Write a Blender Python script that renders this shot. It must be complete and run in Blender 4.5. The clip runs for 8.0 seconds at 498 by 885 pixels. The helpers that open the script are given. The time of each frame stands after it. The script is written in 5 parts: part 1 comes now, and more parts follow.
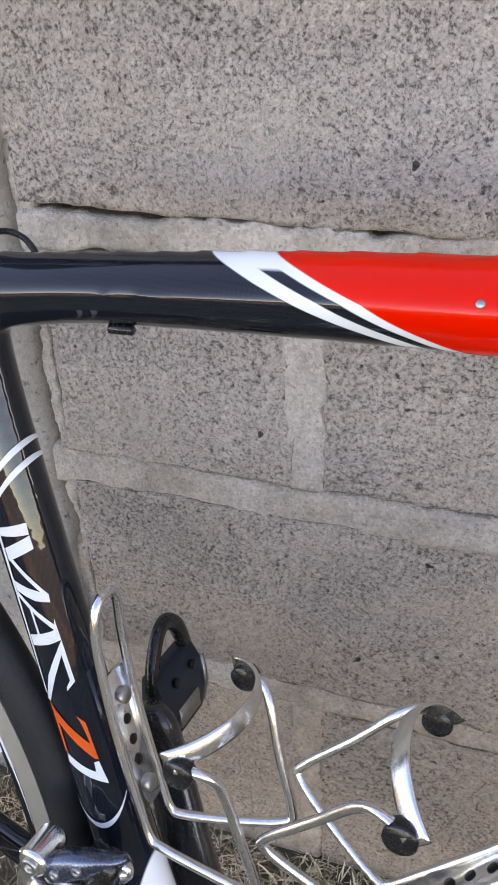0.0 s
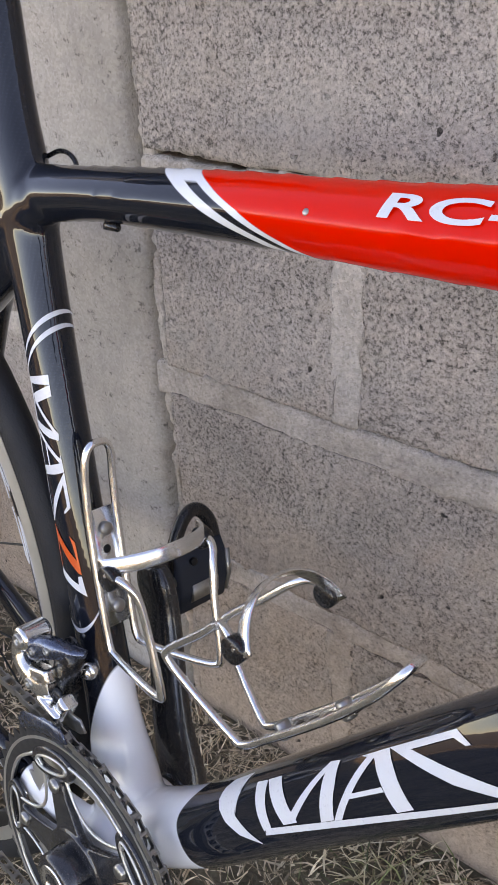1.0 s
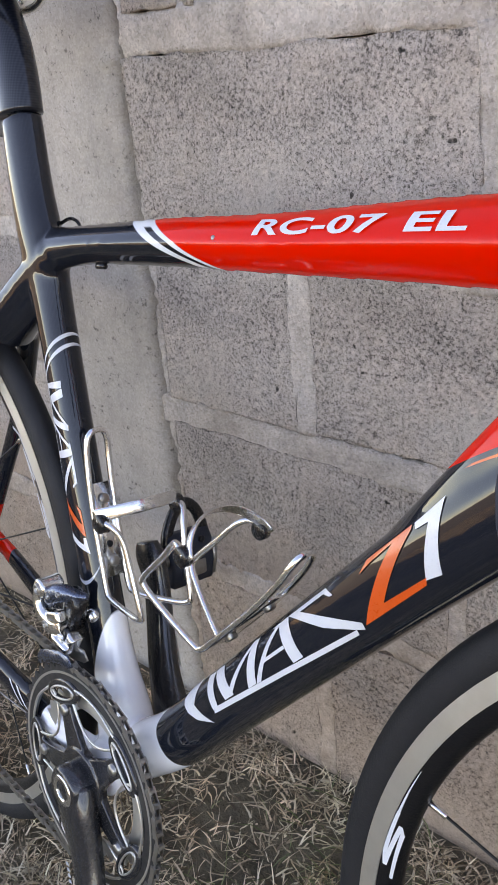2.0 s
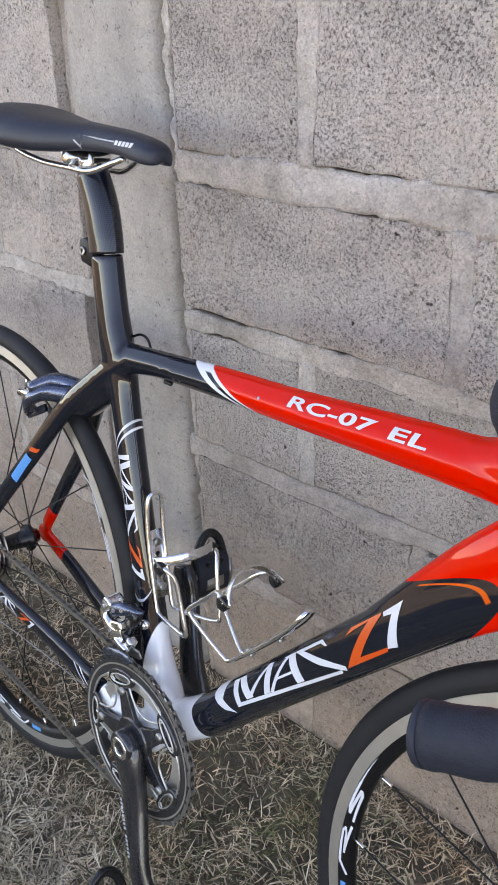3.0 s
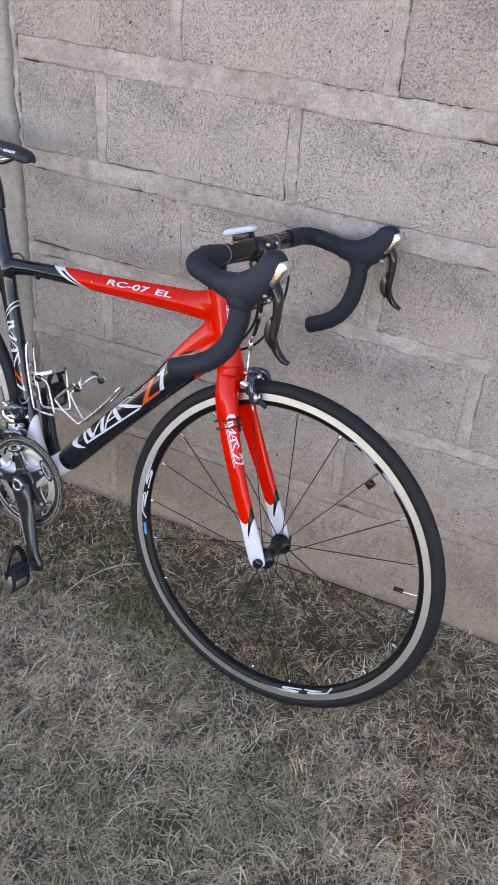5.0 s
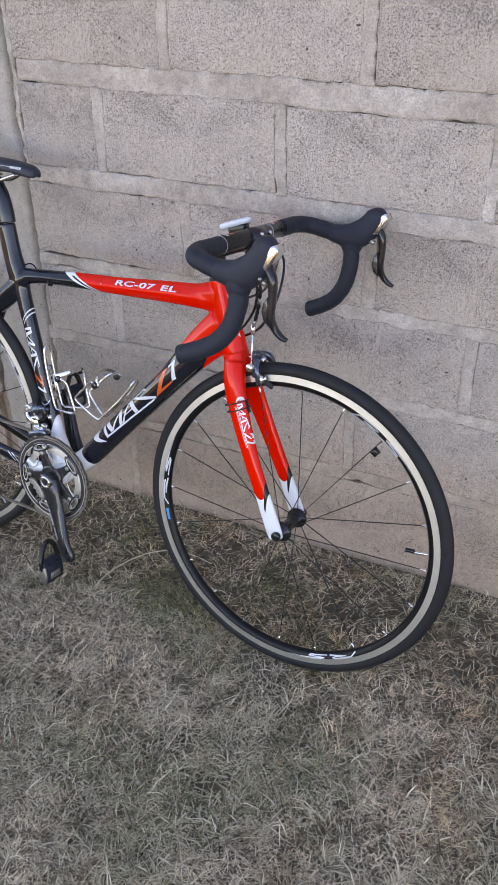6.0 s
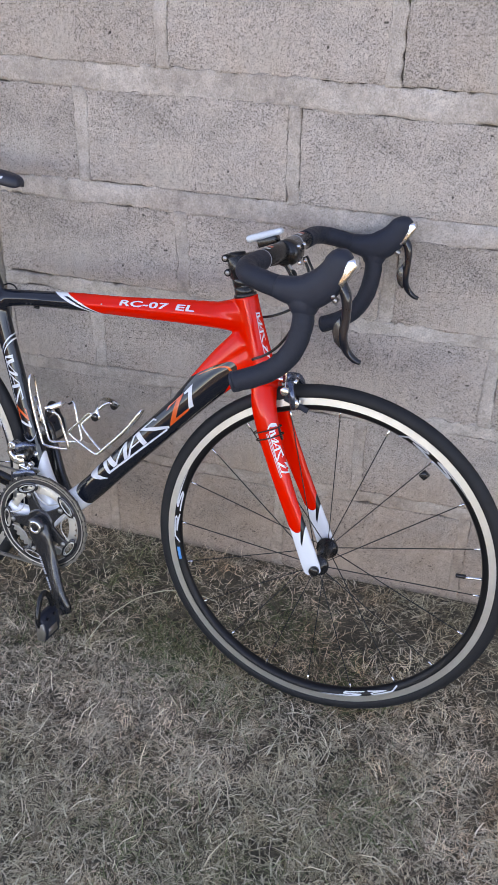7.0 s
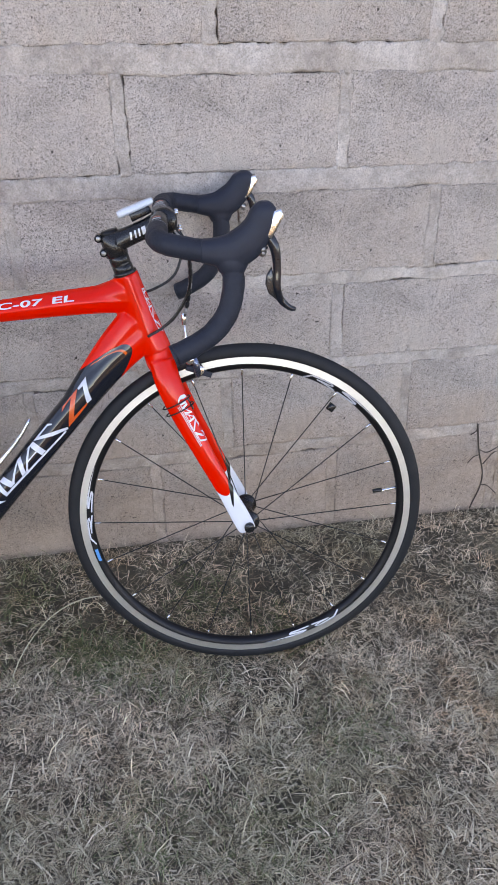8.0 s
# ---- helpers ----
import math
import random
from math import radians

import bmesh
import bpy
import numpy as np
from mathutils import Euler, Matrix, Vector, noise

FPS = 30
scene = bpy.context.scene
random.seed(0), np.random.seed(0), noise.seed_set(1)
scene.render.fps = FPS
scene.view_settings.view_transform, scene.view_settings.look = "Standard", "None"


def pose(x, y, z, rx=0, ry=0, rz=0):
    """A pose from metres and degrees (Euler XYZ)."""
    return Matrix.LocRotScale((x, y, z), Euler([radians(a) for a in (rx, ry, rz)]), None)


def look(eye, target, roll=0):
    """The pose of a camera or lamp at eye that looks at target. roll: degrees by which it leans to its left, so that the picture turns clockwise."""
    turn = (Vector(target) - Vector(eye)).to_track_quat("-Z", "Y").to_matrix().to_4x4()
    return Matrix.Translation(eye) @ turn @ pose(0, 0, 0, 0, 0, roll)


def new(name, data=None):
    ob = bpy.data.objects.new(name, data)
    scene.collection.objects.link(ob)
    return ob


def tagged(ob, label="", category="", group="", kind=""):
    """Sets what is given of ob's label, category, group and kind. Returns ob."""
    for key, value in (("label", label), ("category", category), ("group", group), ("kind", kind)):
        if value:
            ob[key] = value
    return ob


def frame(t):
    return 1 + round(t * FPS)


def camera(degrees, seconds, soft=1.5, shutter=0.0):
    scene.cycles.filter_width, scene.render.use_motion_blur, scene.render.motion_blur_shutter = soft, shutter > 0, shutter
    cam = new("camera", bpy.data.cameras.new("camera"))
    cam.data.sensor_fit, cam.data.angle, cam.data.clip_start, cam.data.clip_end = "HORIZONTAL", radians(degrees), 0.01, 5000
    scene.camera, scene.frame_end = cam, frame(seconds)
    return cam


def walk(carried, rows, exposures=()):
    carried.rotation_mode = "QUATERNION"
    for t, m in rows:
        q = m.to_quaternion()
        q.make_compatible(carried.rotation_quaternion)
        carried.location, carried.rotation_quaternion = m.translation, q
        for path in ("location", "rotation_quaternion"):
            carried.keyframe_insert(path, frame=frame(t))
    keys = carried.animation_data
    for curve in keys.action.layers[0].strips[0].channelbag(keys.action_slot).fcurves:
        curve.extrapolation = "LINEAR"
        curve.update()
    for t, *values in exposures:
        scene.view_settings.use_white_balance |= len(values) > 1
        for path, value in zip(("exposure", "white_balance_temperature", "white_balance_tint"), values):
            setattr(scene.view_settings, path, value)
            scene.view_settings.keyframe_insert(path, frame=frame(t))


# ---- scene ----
cam = camera(34.0, 8.0, soft=1.6)
PATH = [
    (0, (0.081, 0.124, 0.822), (-0.448, 1.751, -0.214), -0.6),
    (0.5, (0.2, 0.109, 0.837), (-0.64, 1.599, -0.2), -0.6),
    (1, (0.271, 0.102, 0.815), (-0.784, 1.452, -0.217), -0.8),
    (1.2, (0.307, 0.071, 0.808), (-0.792, 1.41, -0.191), -1.3),
    (2.3, (0.483, -0.027, 0.82), (-0.759, 1.325, 0.026), -4.2),
    (2.5, (0.5, -0.064, 0.897), (-0.715, 1.257, 0.016), -3.7),
    (3, (0.518, -0.135, 1.057), (-0.62, 1.189, 0.08), -0.4),
    (3.5, (0.492, -0.343, 1.2), (-0.249, 1.206, 0.175), 6.9),
    (4, (0.531, -0.564, 1.232), (-0.048, 1.054, 0.209), 7.6),
    (4.5, (0.773, -0.783, 1.276), (0.16, 0.822, 0.252), 6.8),
    (4.7, (0.85, -0.828, 1.311), (0.243, 0.763, 0.262), 6.8),
    (5.8, (1.02, -0.952, 1.348), (0.358, 0.606, 0.283), 2.0),
    (6, (0.995, -0.96, 1.342), (0.329, 0.599, 0.28), 1.0),
    (6.5, (0.875, -0.969, 1.334), (0.21, 0.606, 0.297), 1.0),
    (7, (0.674, -0.932, 1.298), (0.294, 0.737, 0.263), 3.2),
    (7.5, (0.449, -0.897, 1.279), (0.512, 0.806, 0.232), -0.4),
    (8, (0.293, -0.956, 1.267), (0.637, 0.707, 0.212), 0.7),
]
walk(cam, [(t, look(eye, target, roll)) for t, eye, target, roll in PATH], [(0.0, 2.98, 13700, 23), (0.5, 2.88, 14500, 25), (1.2, 2.80, 14500, 26), (2.5, 2.86, 13200, 23), (3.0, 2.86, 13200, 23), (3.6, 2.76, 13300, 25), (4.5, 2.68, 12900, 25), (6.0, 2.70, 12500, 25), (7.5, 2.67, 12000, 25), (8.0, 2.75, 11900, 25)])

# ---- light ----
SUN_UP, SUN_TURN = radians(40), 0.0  # the sun stands behind the wall, so its face lies in open shade
world = bpy.data.worlds.new("sky")
scene.world = world
world.use_nodes = True
sky = world.node_tree.nodes.new("ShaderNodeTexSky")
sky.sky_type, sky.sun_disc, sky.sun_elevation, sky.sun_rotation = "NISHITA", False, SUN_UP, SUN_TURN
sky.air_density, sky.dust_density, sky.ozone_density = 0.55, 0.0, 5.0
backing = world.node_tree.nodes["Background"]
backing.inputs["Strength"].default_value = 0.15
world.node_tree.links.new(sky.outputs["Color"], backing.inputs["Color"])
sun = new("sun", bpy.data.lights.new("sun", "SUN"))
sun.data.energy, sun.data.angle, sun.data.color = 3.0, radians(0.6), (1.0, 0.95, 0.87)
sun_way = Vector((0.0, math.cos(SUN_UP), math.sin(SUN_UP)))
sun.matrix_world = look(sun_way * 20, (0, 0, 0))


# ---- materials ----
class Nodes:
    """A short way to write node materials."""

    def __init__(self, name):
        self.material = bpy.data.materials.new(name)
        self.material.use_nodes = True
        self.tree = self.material.node_tree
        self.bsdf = self.tree.nodes["Principled BSDF"]
        self.coords = self.tree.nodes.new("ShaderNodeTexCoord")
        self.xyz = None

    def put(self, socket, value):
        if hasattr(value, "is_output"):
            self.tree.links.new(value, socket)
        else:
            socket.default_value = value

    def set(self, **values):
        for key, value in values.items():
            self.put(self.bsdf.inputs[key.replace("_", " ")], value)
        return self

    def math(self, op, a, b=0.0, c=0.0):
        n = self.tree.nodes.new("ShaderNodeMath")
        n.operation = op
        for socket, value in zip(n.inputs, (a, b, c)):
            self.put(socket, value)
        return n.outputs[0]

    def mix(self, f, a, b, blend="MIX"):
        n = self.tree.nodes.new("ShaderNodeMix")
        n.data_type, n.blend_type = "RGBA", blend
        self.put(n.inputs[0], f)
        self.put(n.inputs[6], (*a, 1) if isinstance(a, tuple) else a)
        self.put(n.inputs[7], (*b, 1) if isinstance(b, tuple) else b)
        return n.outputs[2]

    def noise(self, scale, detail=4.0, rough=0.6, stretch=None, output="Fac"):
        n = self.tree.nodes.new("ShaderNodeTexNoise")
        n.inputs["Scale"].default_value, n.inputs["Detail"].default_value, n.inputs["Roughness"].default_value = scale, detail, rough
        where = self.coords.outputs["Object"]
        if stretch:
            m = self.tree.nodes.new("ShaderNodeMapping")
            m.inputs["Scale"].default_value = stretch
            self.put(m.inputs["Vector"], where)
            where = m.outputs[0]
        self.put(n.inputs["Vector"], where)
        return n.outputs[output]

    def cells(self, scale, output="Distance", feature="F1", random=1.0):
        n = self.tree.nodes.new("ShaderNodeTexVoronoi")
        n.feature = feature
        n.inputs["Scale"].default_value, n.inputs["Randomness"].default_value = scale, random
        self.put(n.inputs["Vector"], self.coords.outputs["Object"])
        return n.outputs[output]

    def ramp(self, value, *stops):
        n = self.tree.nodes.new("ShaderNodeValToRGB")
        while len(n.color_ramp.elements) < len(stops):
            n.color_ramp.elements.new(0.5)
        for e, (at, colour) in zip(n.color_ramp.elements, stops):
            e.position = at
            e.color = (*colour, 1) if isinstance(colour, tuple) else (colour, colour, colour, 1)
        self.put(n.inputs[0], value)
        return n.outputs[0]

    def step(self, value, edge=0.0, soft=0.0006):
        """0 below the edge and 1 above it."""
        n = self.tree.nodes.new("ShaderNodeMapRange")
        for socket, v in zip(n.inputs, (value, self.math("SUBTRACT", edge, soft), self.math("ADD", edge, soft), 0.0, 1.0)):
            self.put(socket, v)
        return n.outputs[0]

    def bump(self, height, distance=0.001, strength=1.0, normal=None):
        n = self.tree.nodes.new("ShaderNodeBump")
        n.inputs["Strength"].default_value, n.inputs["Distance"].default_value = strength, distance
        self.put(n.inputs["Height"], height)
        if normal:
            self.put(n.inputs["Normal"], normal)
        self.put(self.bsdf.inputs["Normal"], n.outputs[0])
        return n.outputs[0]

    def axes(self):
        if not self.xyz:
            n = self.tree.nodes.new("ShaderNodeSeparateXYZ")
            self.put(n.inputs[0], self.coords.outputs["Object"])
            self.xyz = n.outputs
        return self.xyz

    def chance(self):
        return self.tree.nodes.new("ShaderNodeObjectInfo").outputs["Random"]

    def island(self):
        return self.tree.nodes.new("ShaderNodeNewGeometry").outputs["Random Per Island"]


def plain(name, colour, rough, metal=0.0, vary=0.15, scale=60.0, bump=0.0002, coat=0.0, fine=600.0):
    """A surface with wear at two scales."""
    n = Nodes(name)
    dark = tuple(c * (1 - vary) for c in colour)
    light = tuple(min(1.0, c * (1 + vary)) for c in colour)
    n.set(Base_Color=n.mix(n.noise(scale), dark, light), Metallic=metal, Coat_Weight=coat, Coat_Roughness=0.05)
    n.set(Roughness=n.math("MULTIPLY_ADD", n.noise(fine, 2.0), 0.2, rough - 0.1))
    if bump:
        n.bump(n.noise(fine, 3.0), bump)
    return n.material


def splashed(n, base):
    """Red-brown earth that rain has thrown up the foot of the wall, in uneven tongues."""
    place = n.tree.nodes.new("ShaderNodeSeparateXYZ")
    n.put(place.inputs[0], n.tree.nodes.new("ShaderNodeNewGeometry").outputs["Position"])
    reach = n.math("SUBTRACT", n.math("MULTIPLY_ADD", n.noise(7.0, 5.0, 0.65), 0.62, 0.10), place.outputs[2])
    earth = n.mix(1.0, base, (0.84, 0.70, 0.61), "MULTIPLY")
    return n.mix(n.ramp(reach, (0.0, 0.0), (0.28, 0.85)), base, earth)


def block_material():
    """Pressed concrete: pale and grey grains of crushed stone, many small pits and a few deep holes."""
    n = Nodes("cast_concrete_block")
    tone = n.mix(n.chance(), (0.485, 0.412, 0.361), (0.570, 0.491, 0.436))
    stain = n.ramp(n.noise(3.6, 6.0, 0.65), (0.28, 0.74), (0.5, 0.98), (0.75, 1.12))
    base = n.mix(1.0, tone, stain, "MULTIPLY")
    rust = n.ramp(n.noise(5.0, 6.0, 0.65), (0.46, 0.0), (0.74, 0.7))
    base = n.mix(rust, base, (0.475, 0.368, 0.292))
    stones = n.ramp(n.cells(270.0, "Color"), (0.05, 0.84), (0.3, 0.96), (0.65, 1.02), (0.95, 1.12))
    grain = n.ramp(n.cells(620.0, "Color"), (0.05, 0.78), (0.4, 0.97), (0.95, 1.18))
    grit = n.mix(1.0, stones, grain, "MULTIPLY")
    base = n.mix(n.ramp(n.noise(11.0, 3.0), (0.35, 0.7), (0.65, 1.0)), base, n.mix(1.0, base, grit, "MULTIPLY"))
    # the shade inside pits, craters and holes is put into the colour
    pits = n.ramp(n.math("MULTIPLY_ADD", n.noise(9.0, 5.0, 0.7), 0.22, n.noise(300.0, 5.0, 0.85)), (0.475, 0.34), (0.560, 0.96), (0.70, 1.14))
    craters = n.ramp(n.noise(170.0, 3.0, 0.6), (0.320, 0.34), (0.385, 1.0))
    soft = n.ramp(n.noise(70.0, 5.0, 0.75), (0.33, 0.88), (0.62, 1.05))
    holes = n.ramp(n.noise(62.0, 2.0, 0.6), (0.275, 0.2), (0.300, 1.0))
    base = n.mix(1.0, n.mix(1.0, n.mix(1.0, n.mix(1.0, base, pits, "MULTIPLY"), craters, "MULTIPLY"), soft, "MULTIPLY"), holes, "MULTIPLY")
    # cement slurry that was wiped over parts of the face and fills its pits
    slurry = n.ramp(n.noise(6.5, 5.0, 0.6), (0.53, 0.0), (0.66, 0.75))
    base = n.mix(slurry, base, n.mix(1.0, (0.530, 0.460, 0.400), n.mix(0.5, (1.0, 1.0, 1.0), n.mix(1.0, grain, soft, "MULTIPLY")), "MULTIPLY"))
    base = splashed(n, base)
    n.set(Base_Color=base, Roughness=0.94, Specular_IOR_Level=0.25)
    h = n.math("ADD", n.math("ADD", n.math("MULTIPLY", pits, 0.8), n.math("MULTIPLY", n.math("ADD", holes, n.math("MULTIPLY", craters, 0.6)), 1.5)), n.math("MULTIPLY", n.noise(480.0, 3.0), 0.7))
    n.bump(n.math("ADD", h, n.math("MULTIPLY", stones, 0.5)), 0.0018, 1.0)
    return n.material


def mortar_material():
    n = Nodes("smeared_mortar")
    base = n.ramp(n.noise(9.0, 6.0, 0.65), (0.28, (0.390, 0.326, 0.280)), (0.5, (0.510, 0.440, 0.384)), (0.72, (0.655, 0.580, 0.518)))
    sand = n.ramp(n.cells(400.0, "Color"), (0.05, 0.80), (0.5, 1.0), (0.95, 1.15))
    specks = n.ramp(n.noise(250.0, 4.0, 0.8), (0.33, 0.52), (0.43, 1.0))
    soft = n.ramp(n.noise(50.0, 5.0, 0.7), (0.32, 0.76), (0.62, 1.06))
    base = n.mix(1.0, n.mix(1.0, n.mix(1.0, base, sand, "MULTIPLY"), specks, "MULTIPLY"), soft, "MULTIPLY")
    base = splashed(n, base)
    n.set(Base_Color=base, Roughness=0.95, Specular_IOR_Level=0.25)
    n.bump(n.math("ADD", n.noise(70.0, 5.0), n.math("MULTIPLY", n.noise(330.0, 3.0), 0.6)), 0.0030)
    return n.material


def column_material():
    n = Nodes("floated_concrete")
    streaks = n.noise(9.0, 6.0, 0.62, (1.0, 1.0, 0.16))
    base = n.ramp(streaks, (0.3, (0.37, 0.325, 0.285)), (0.55, (0.465, 0.41, 0.36)), (0.75, (0.54, 0.48, 0.42)))
    pits = n.ramp(n.noise(110.0, 4.0, 0.75), (0.32, 0.42), (0.41, 1.0))
    sand = n.ramp(n.cells(420.0, "Color"), (0.05, 0.86), (0.95, 1.12))
    blot = n.ramp(n.noise(16.0, 6.0, 0.7), (0.3, 0.84), (0.7, 1.08))
    n.set(Base_Color=n.mix(1.0, n.mix(1.0, n.mix(1.0, base, pits, "MULTIPLY"), sand, "MULTIPLY"), blot, "MULTIPLY"), Roughness=0.9, Specular_IOR_Level=0.25)
    n.bump(n.math("ADD", n.noise(30.0, 5.0, 0.6, (1, 1, 0.3)), n.math("MULTIPLY", n.noise(260.0), 0.35)), 0.002)
    return n.material


def soil_material():
    n = Nodes("dry_soil_and_thatch")
    base = n.ramp(n.noise(18.0, 6.0, 0.7), (0.3, (0.046, 0.037, 0.026)), (0.55, (0.135, 0.108, 0.070)), (0.8, (0.25, 0.205, 0.138)))
    n.set(Base_Color=base, Roughness=0.96)
    n.bump(n.noise(120.0, 5.0, 0.7), 0.01)
    return n.material


def blade_material():
    n = Nodes("dry_lawn_blades")
    straw = n.ramp(n.island(), (0.0, (0.065, 0.043, 0.027)), (0.35, (0.36, 0.262, 0.170)), (0.65, (0.78, 0.604, 0.420)), (1.0, (0.95, 0.785, 0.580)))
    green = n.ramp(n.island(), (0.0, (0.098, 0.096, 0.052)), (0.6, (0.32, 0.300, 0.170)), (1.0, (0.58, 0.535, 0.350)))
    patch = n.ramp(n.noise(17.0, 4.0, 0.65), (0.32, 0.52), (0.5, 1.0), (0.68, 1.50))
    straw = n.mix(1.0, straw, patch, "MULTIPLY")
    # rusty dead patches
    dead = n.ramp(n.noise(5.5, 4.0, 0.6), (0.50, 0.0), (0.66, 0.85))
    straw = n.mix(dead, straw, n.mix(1.0, straw, (1.04, 0.88, 0.75), "MULTIPLY"))
    x, y, z = n.axes()
    # greener away from the dry foot of the wall
    away = n.math("MINIMUM", n.math("MAXIMUM", n.math("MULTIPLY_ADD", y, -0.20, 0.05), 0.0), 0.07)
    where = n.math("ADD", n.math("ADD", n.noise(2.6, 4.0, 0.6), away), n.math("MULTIPLY", n.island(), 0.24))
    n.set(Base_Color=n.mix(n.ramp(where, (0.60, 0.0), (0.82, 0.70)), straw, green), Roughness=0.7)
    return n.material


def straw_material():
    n = Nodes("bleached_straw")
    n.set(Base_Color=n.ramp(n.island(), (0.0, (0.50, 0.395, 0.255)), (1.0, (0.88, 0.75, 0.54))), Roughness=0.6)
    return n.material


def weed_material():
    n = Nodes("fresh_green_blades")
    n.set(Base_Color=n.ramp(n.island(), (0.0, (0.062, 0.078, 0.030)), (0.6, (0.150, 0.178, 0.066)), (1.0, (0.30, 0.30, 0.14))), Roughness=0.6)
    return n.material


def carbon(n):
    """Glossy lacquered weave; the blue in its black stands in for reflected sky."""
    x, y, z = n.axes()
    weave = n.math("MULTIPLY", n.math("SINE", n.math("MULTIPLY", n.math("ADD", x, z), 1500.0)), n.math("SINE", n.math("MULTIPLY", n.math("SUBTRACT", x, z), 1500.0)))
    soft = n.math("MULTIPLY_ADD", weave, 0.5, 0.5)
    return n.mix(soft, (0.0026, 0.0044, 0.0092), (0.0115, 0.0142, 0.0200)), soft


def frame_material():
    n = Nodes("frame_lacquer")
    black, weave = carbon(n)
    x, y, z = n.axes()
    along = n.math("ADD", n.math("MULTIPLY", x, 0.67), n.math("MULTIPLY", z, 0.742))
    over = n.math("ADD", n.math("MULTIPLY", x, -0.742), n.math("MULTIPLY", z, 0.67))
    top_part = n.step(over, 0.034)
    # the slanting border between black and red on the top tube
    level = n.math("SUBTRACT", z, n.math("MULTIPLY", x, 0.085))
    drop = n.math("SUBTRACT", 0.4655, level)
    below = n.math("MAXIMUM", drop, 0.0)
    above = n.math("MINIMUM", drop, 0.0)
    border = n.math("ADD", n.math("MULTIPLY_ADD", above, 2.5, 0.0680), n.math("MULTIPLY", below, n.math("MULTIPLY_ADD", below, 18.0, 1.70)))
    taper = n.math("MAXIMUM", n.math("MULTIPLY_ADD", below, -20.0, 1.0), 0.0)
    s = n.math("SUBTRACT", x, border)
    front_part = n.step(x, -0.07)
    top_part = n.math("MULTIPLY", top_part, front_part)
    red_tt = n.math("MULTIPLY", top_part, n.step(s, 0.0))
    lift = n.math("MAXIMUM", n.math("ADD", over, 0.006), 0.0)
    sag = n.math("MAXIMUM", n.math("SUBTRACT", -0.010, over), 0.0)
    tip = n.math("ADD", n.math("MULTIPLY_ADD", n.math("MULTIPLY", sag, sag), 110.0, along), n.math("MULTIPLY", n.math("MULTIPLY", lift, lift), 75.0))
    red_dt = n.math("MULTIPLY", n.step(tip, 0.567), n.step(along, 0.44))
    red = n.math("MAXIMUM", red_tt, red_dt)
    band = n.math("MULTIPLY", n.step(s, n.math("MULTIPLY", taper, -0.0290)), n.math("SUBTRACT", 1.0, n.step(s, 0.0)))
    slit = n.math("MULTIPLY", n.math("MULTIPLY", n.step(s, n.math("MULTIPLY", taper, -0.0170)), n.math("SUBTRACT", 1.0, n.step(s, n.math("MULTIPLY", taper, -0.0080)))), n.math("SUBTRACT", 1.0, n.step(level, 0.4758)))
    white_tt = n.math("MULTIPLY", top_part, n.math("MULTIPLY", band, n.math("SUBTRACT", 1.0, slit)))
    # pearl white round the bottom bracket
    far = n.math("SQRT", n.math("ADD", n.math("MULTIPLY", x, x), n.math("MULTIPLY", z, z)))
    near_bb = n.math("SUBTRACT", 1.0, n.step(far, 0.084))
    up_st = n.math("SUBTRACT", n.math("MULTIPLY", z, 0.966), n.math("MULTIPLY", x, 0.26))
    front_st = n.math("ADD", n.math("MULTIPLY", x, 0.966), n.math("MULTIPLY", z, 0.26))
    tongue = n.math("MULTIPLY", n.step(n.math("SUBTRACT", front_st, n.math("MULTIPLY_ADD", up_st, 0.42, -0.045)), 0.0), n.math("SUBTRACT", 1.0, n.step(up_st, 0.160)))
    low = n.math("SUBTRACT", 1.0, n.step(along, 0.10))
    white_bb = n.math("MAXIMUM", near_bb, n.math("MULTIPLY", tongue, low))
    rise = n.math("MAXIMUM", over, 0.0)
    wedge = n.math("MULTIPLY", n.math("SUBTRACT", 1.0, n.step(along, n.math("MULTIPLY_ADD", n.math("MULTIPLY", n.math("MULTIPLY", rise, rise), rise), 5200.0, 0.104))), n.step(x, 0.015))
    white_bb = n.math("MAXIMUM", white_bb, n.math("MULTIPLY", wedge, n.math("SUBTRACT", 1.0, n.step(over, 0.034))))
    colour = n.mix(red, black, (0.90, 0.010, 0.001))
    colour = n.mix(white_tt, colour, (0.74, 0.76, 0.78))
    colour = n.mix(white_bb, colour, (0.90, 0.92, 0.95))
    # orange sliver at the end of the black panel
    sliver = n.math("MULTIPLY", n.math("MULTIPLY", n.step(tip, 0.5500), n.math("SUBTRACT", 1.0, n.step(tip, 0.5550))), n.math("MULTIPLY", n.step(over, -0.012), n.math("SUBTRACT", 1.0, n.step(over, 0.022))))
    colour = n.mix(sliver, colour, (0.80, 0.10, 0.01))
    dx, dz = n.math("ADD", x, 0.400), n.math("SUBTRACT", z, 0.065)
    axle = n.math("SQRT", n.math("ADD", n.math("MULTIPLY", dx, dx), n.math("MULTIPLY", dz, dz)))
    colour = n.mix(n.math("SUBTRACT", 1.0, n.step(axle, 0.068)), colour, (0.90, 0.010, 0.001))
    n.set(Base_Color=colour, Roughness=n.math("MULTIPLY_ADD", n.noise(40.0), 0.12, 0.16), Coat_Weight=n.math("MULTIPLY_ADD", red, -0.45, 0.95), Coat_Roughness=0.03, Specular_IOR_Level=0.04)
    return n.material


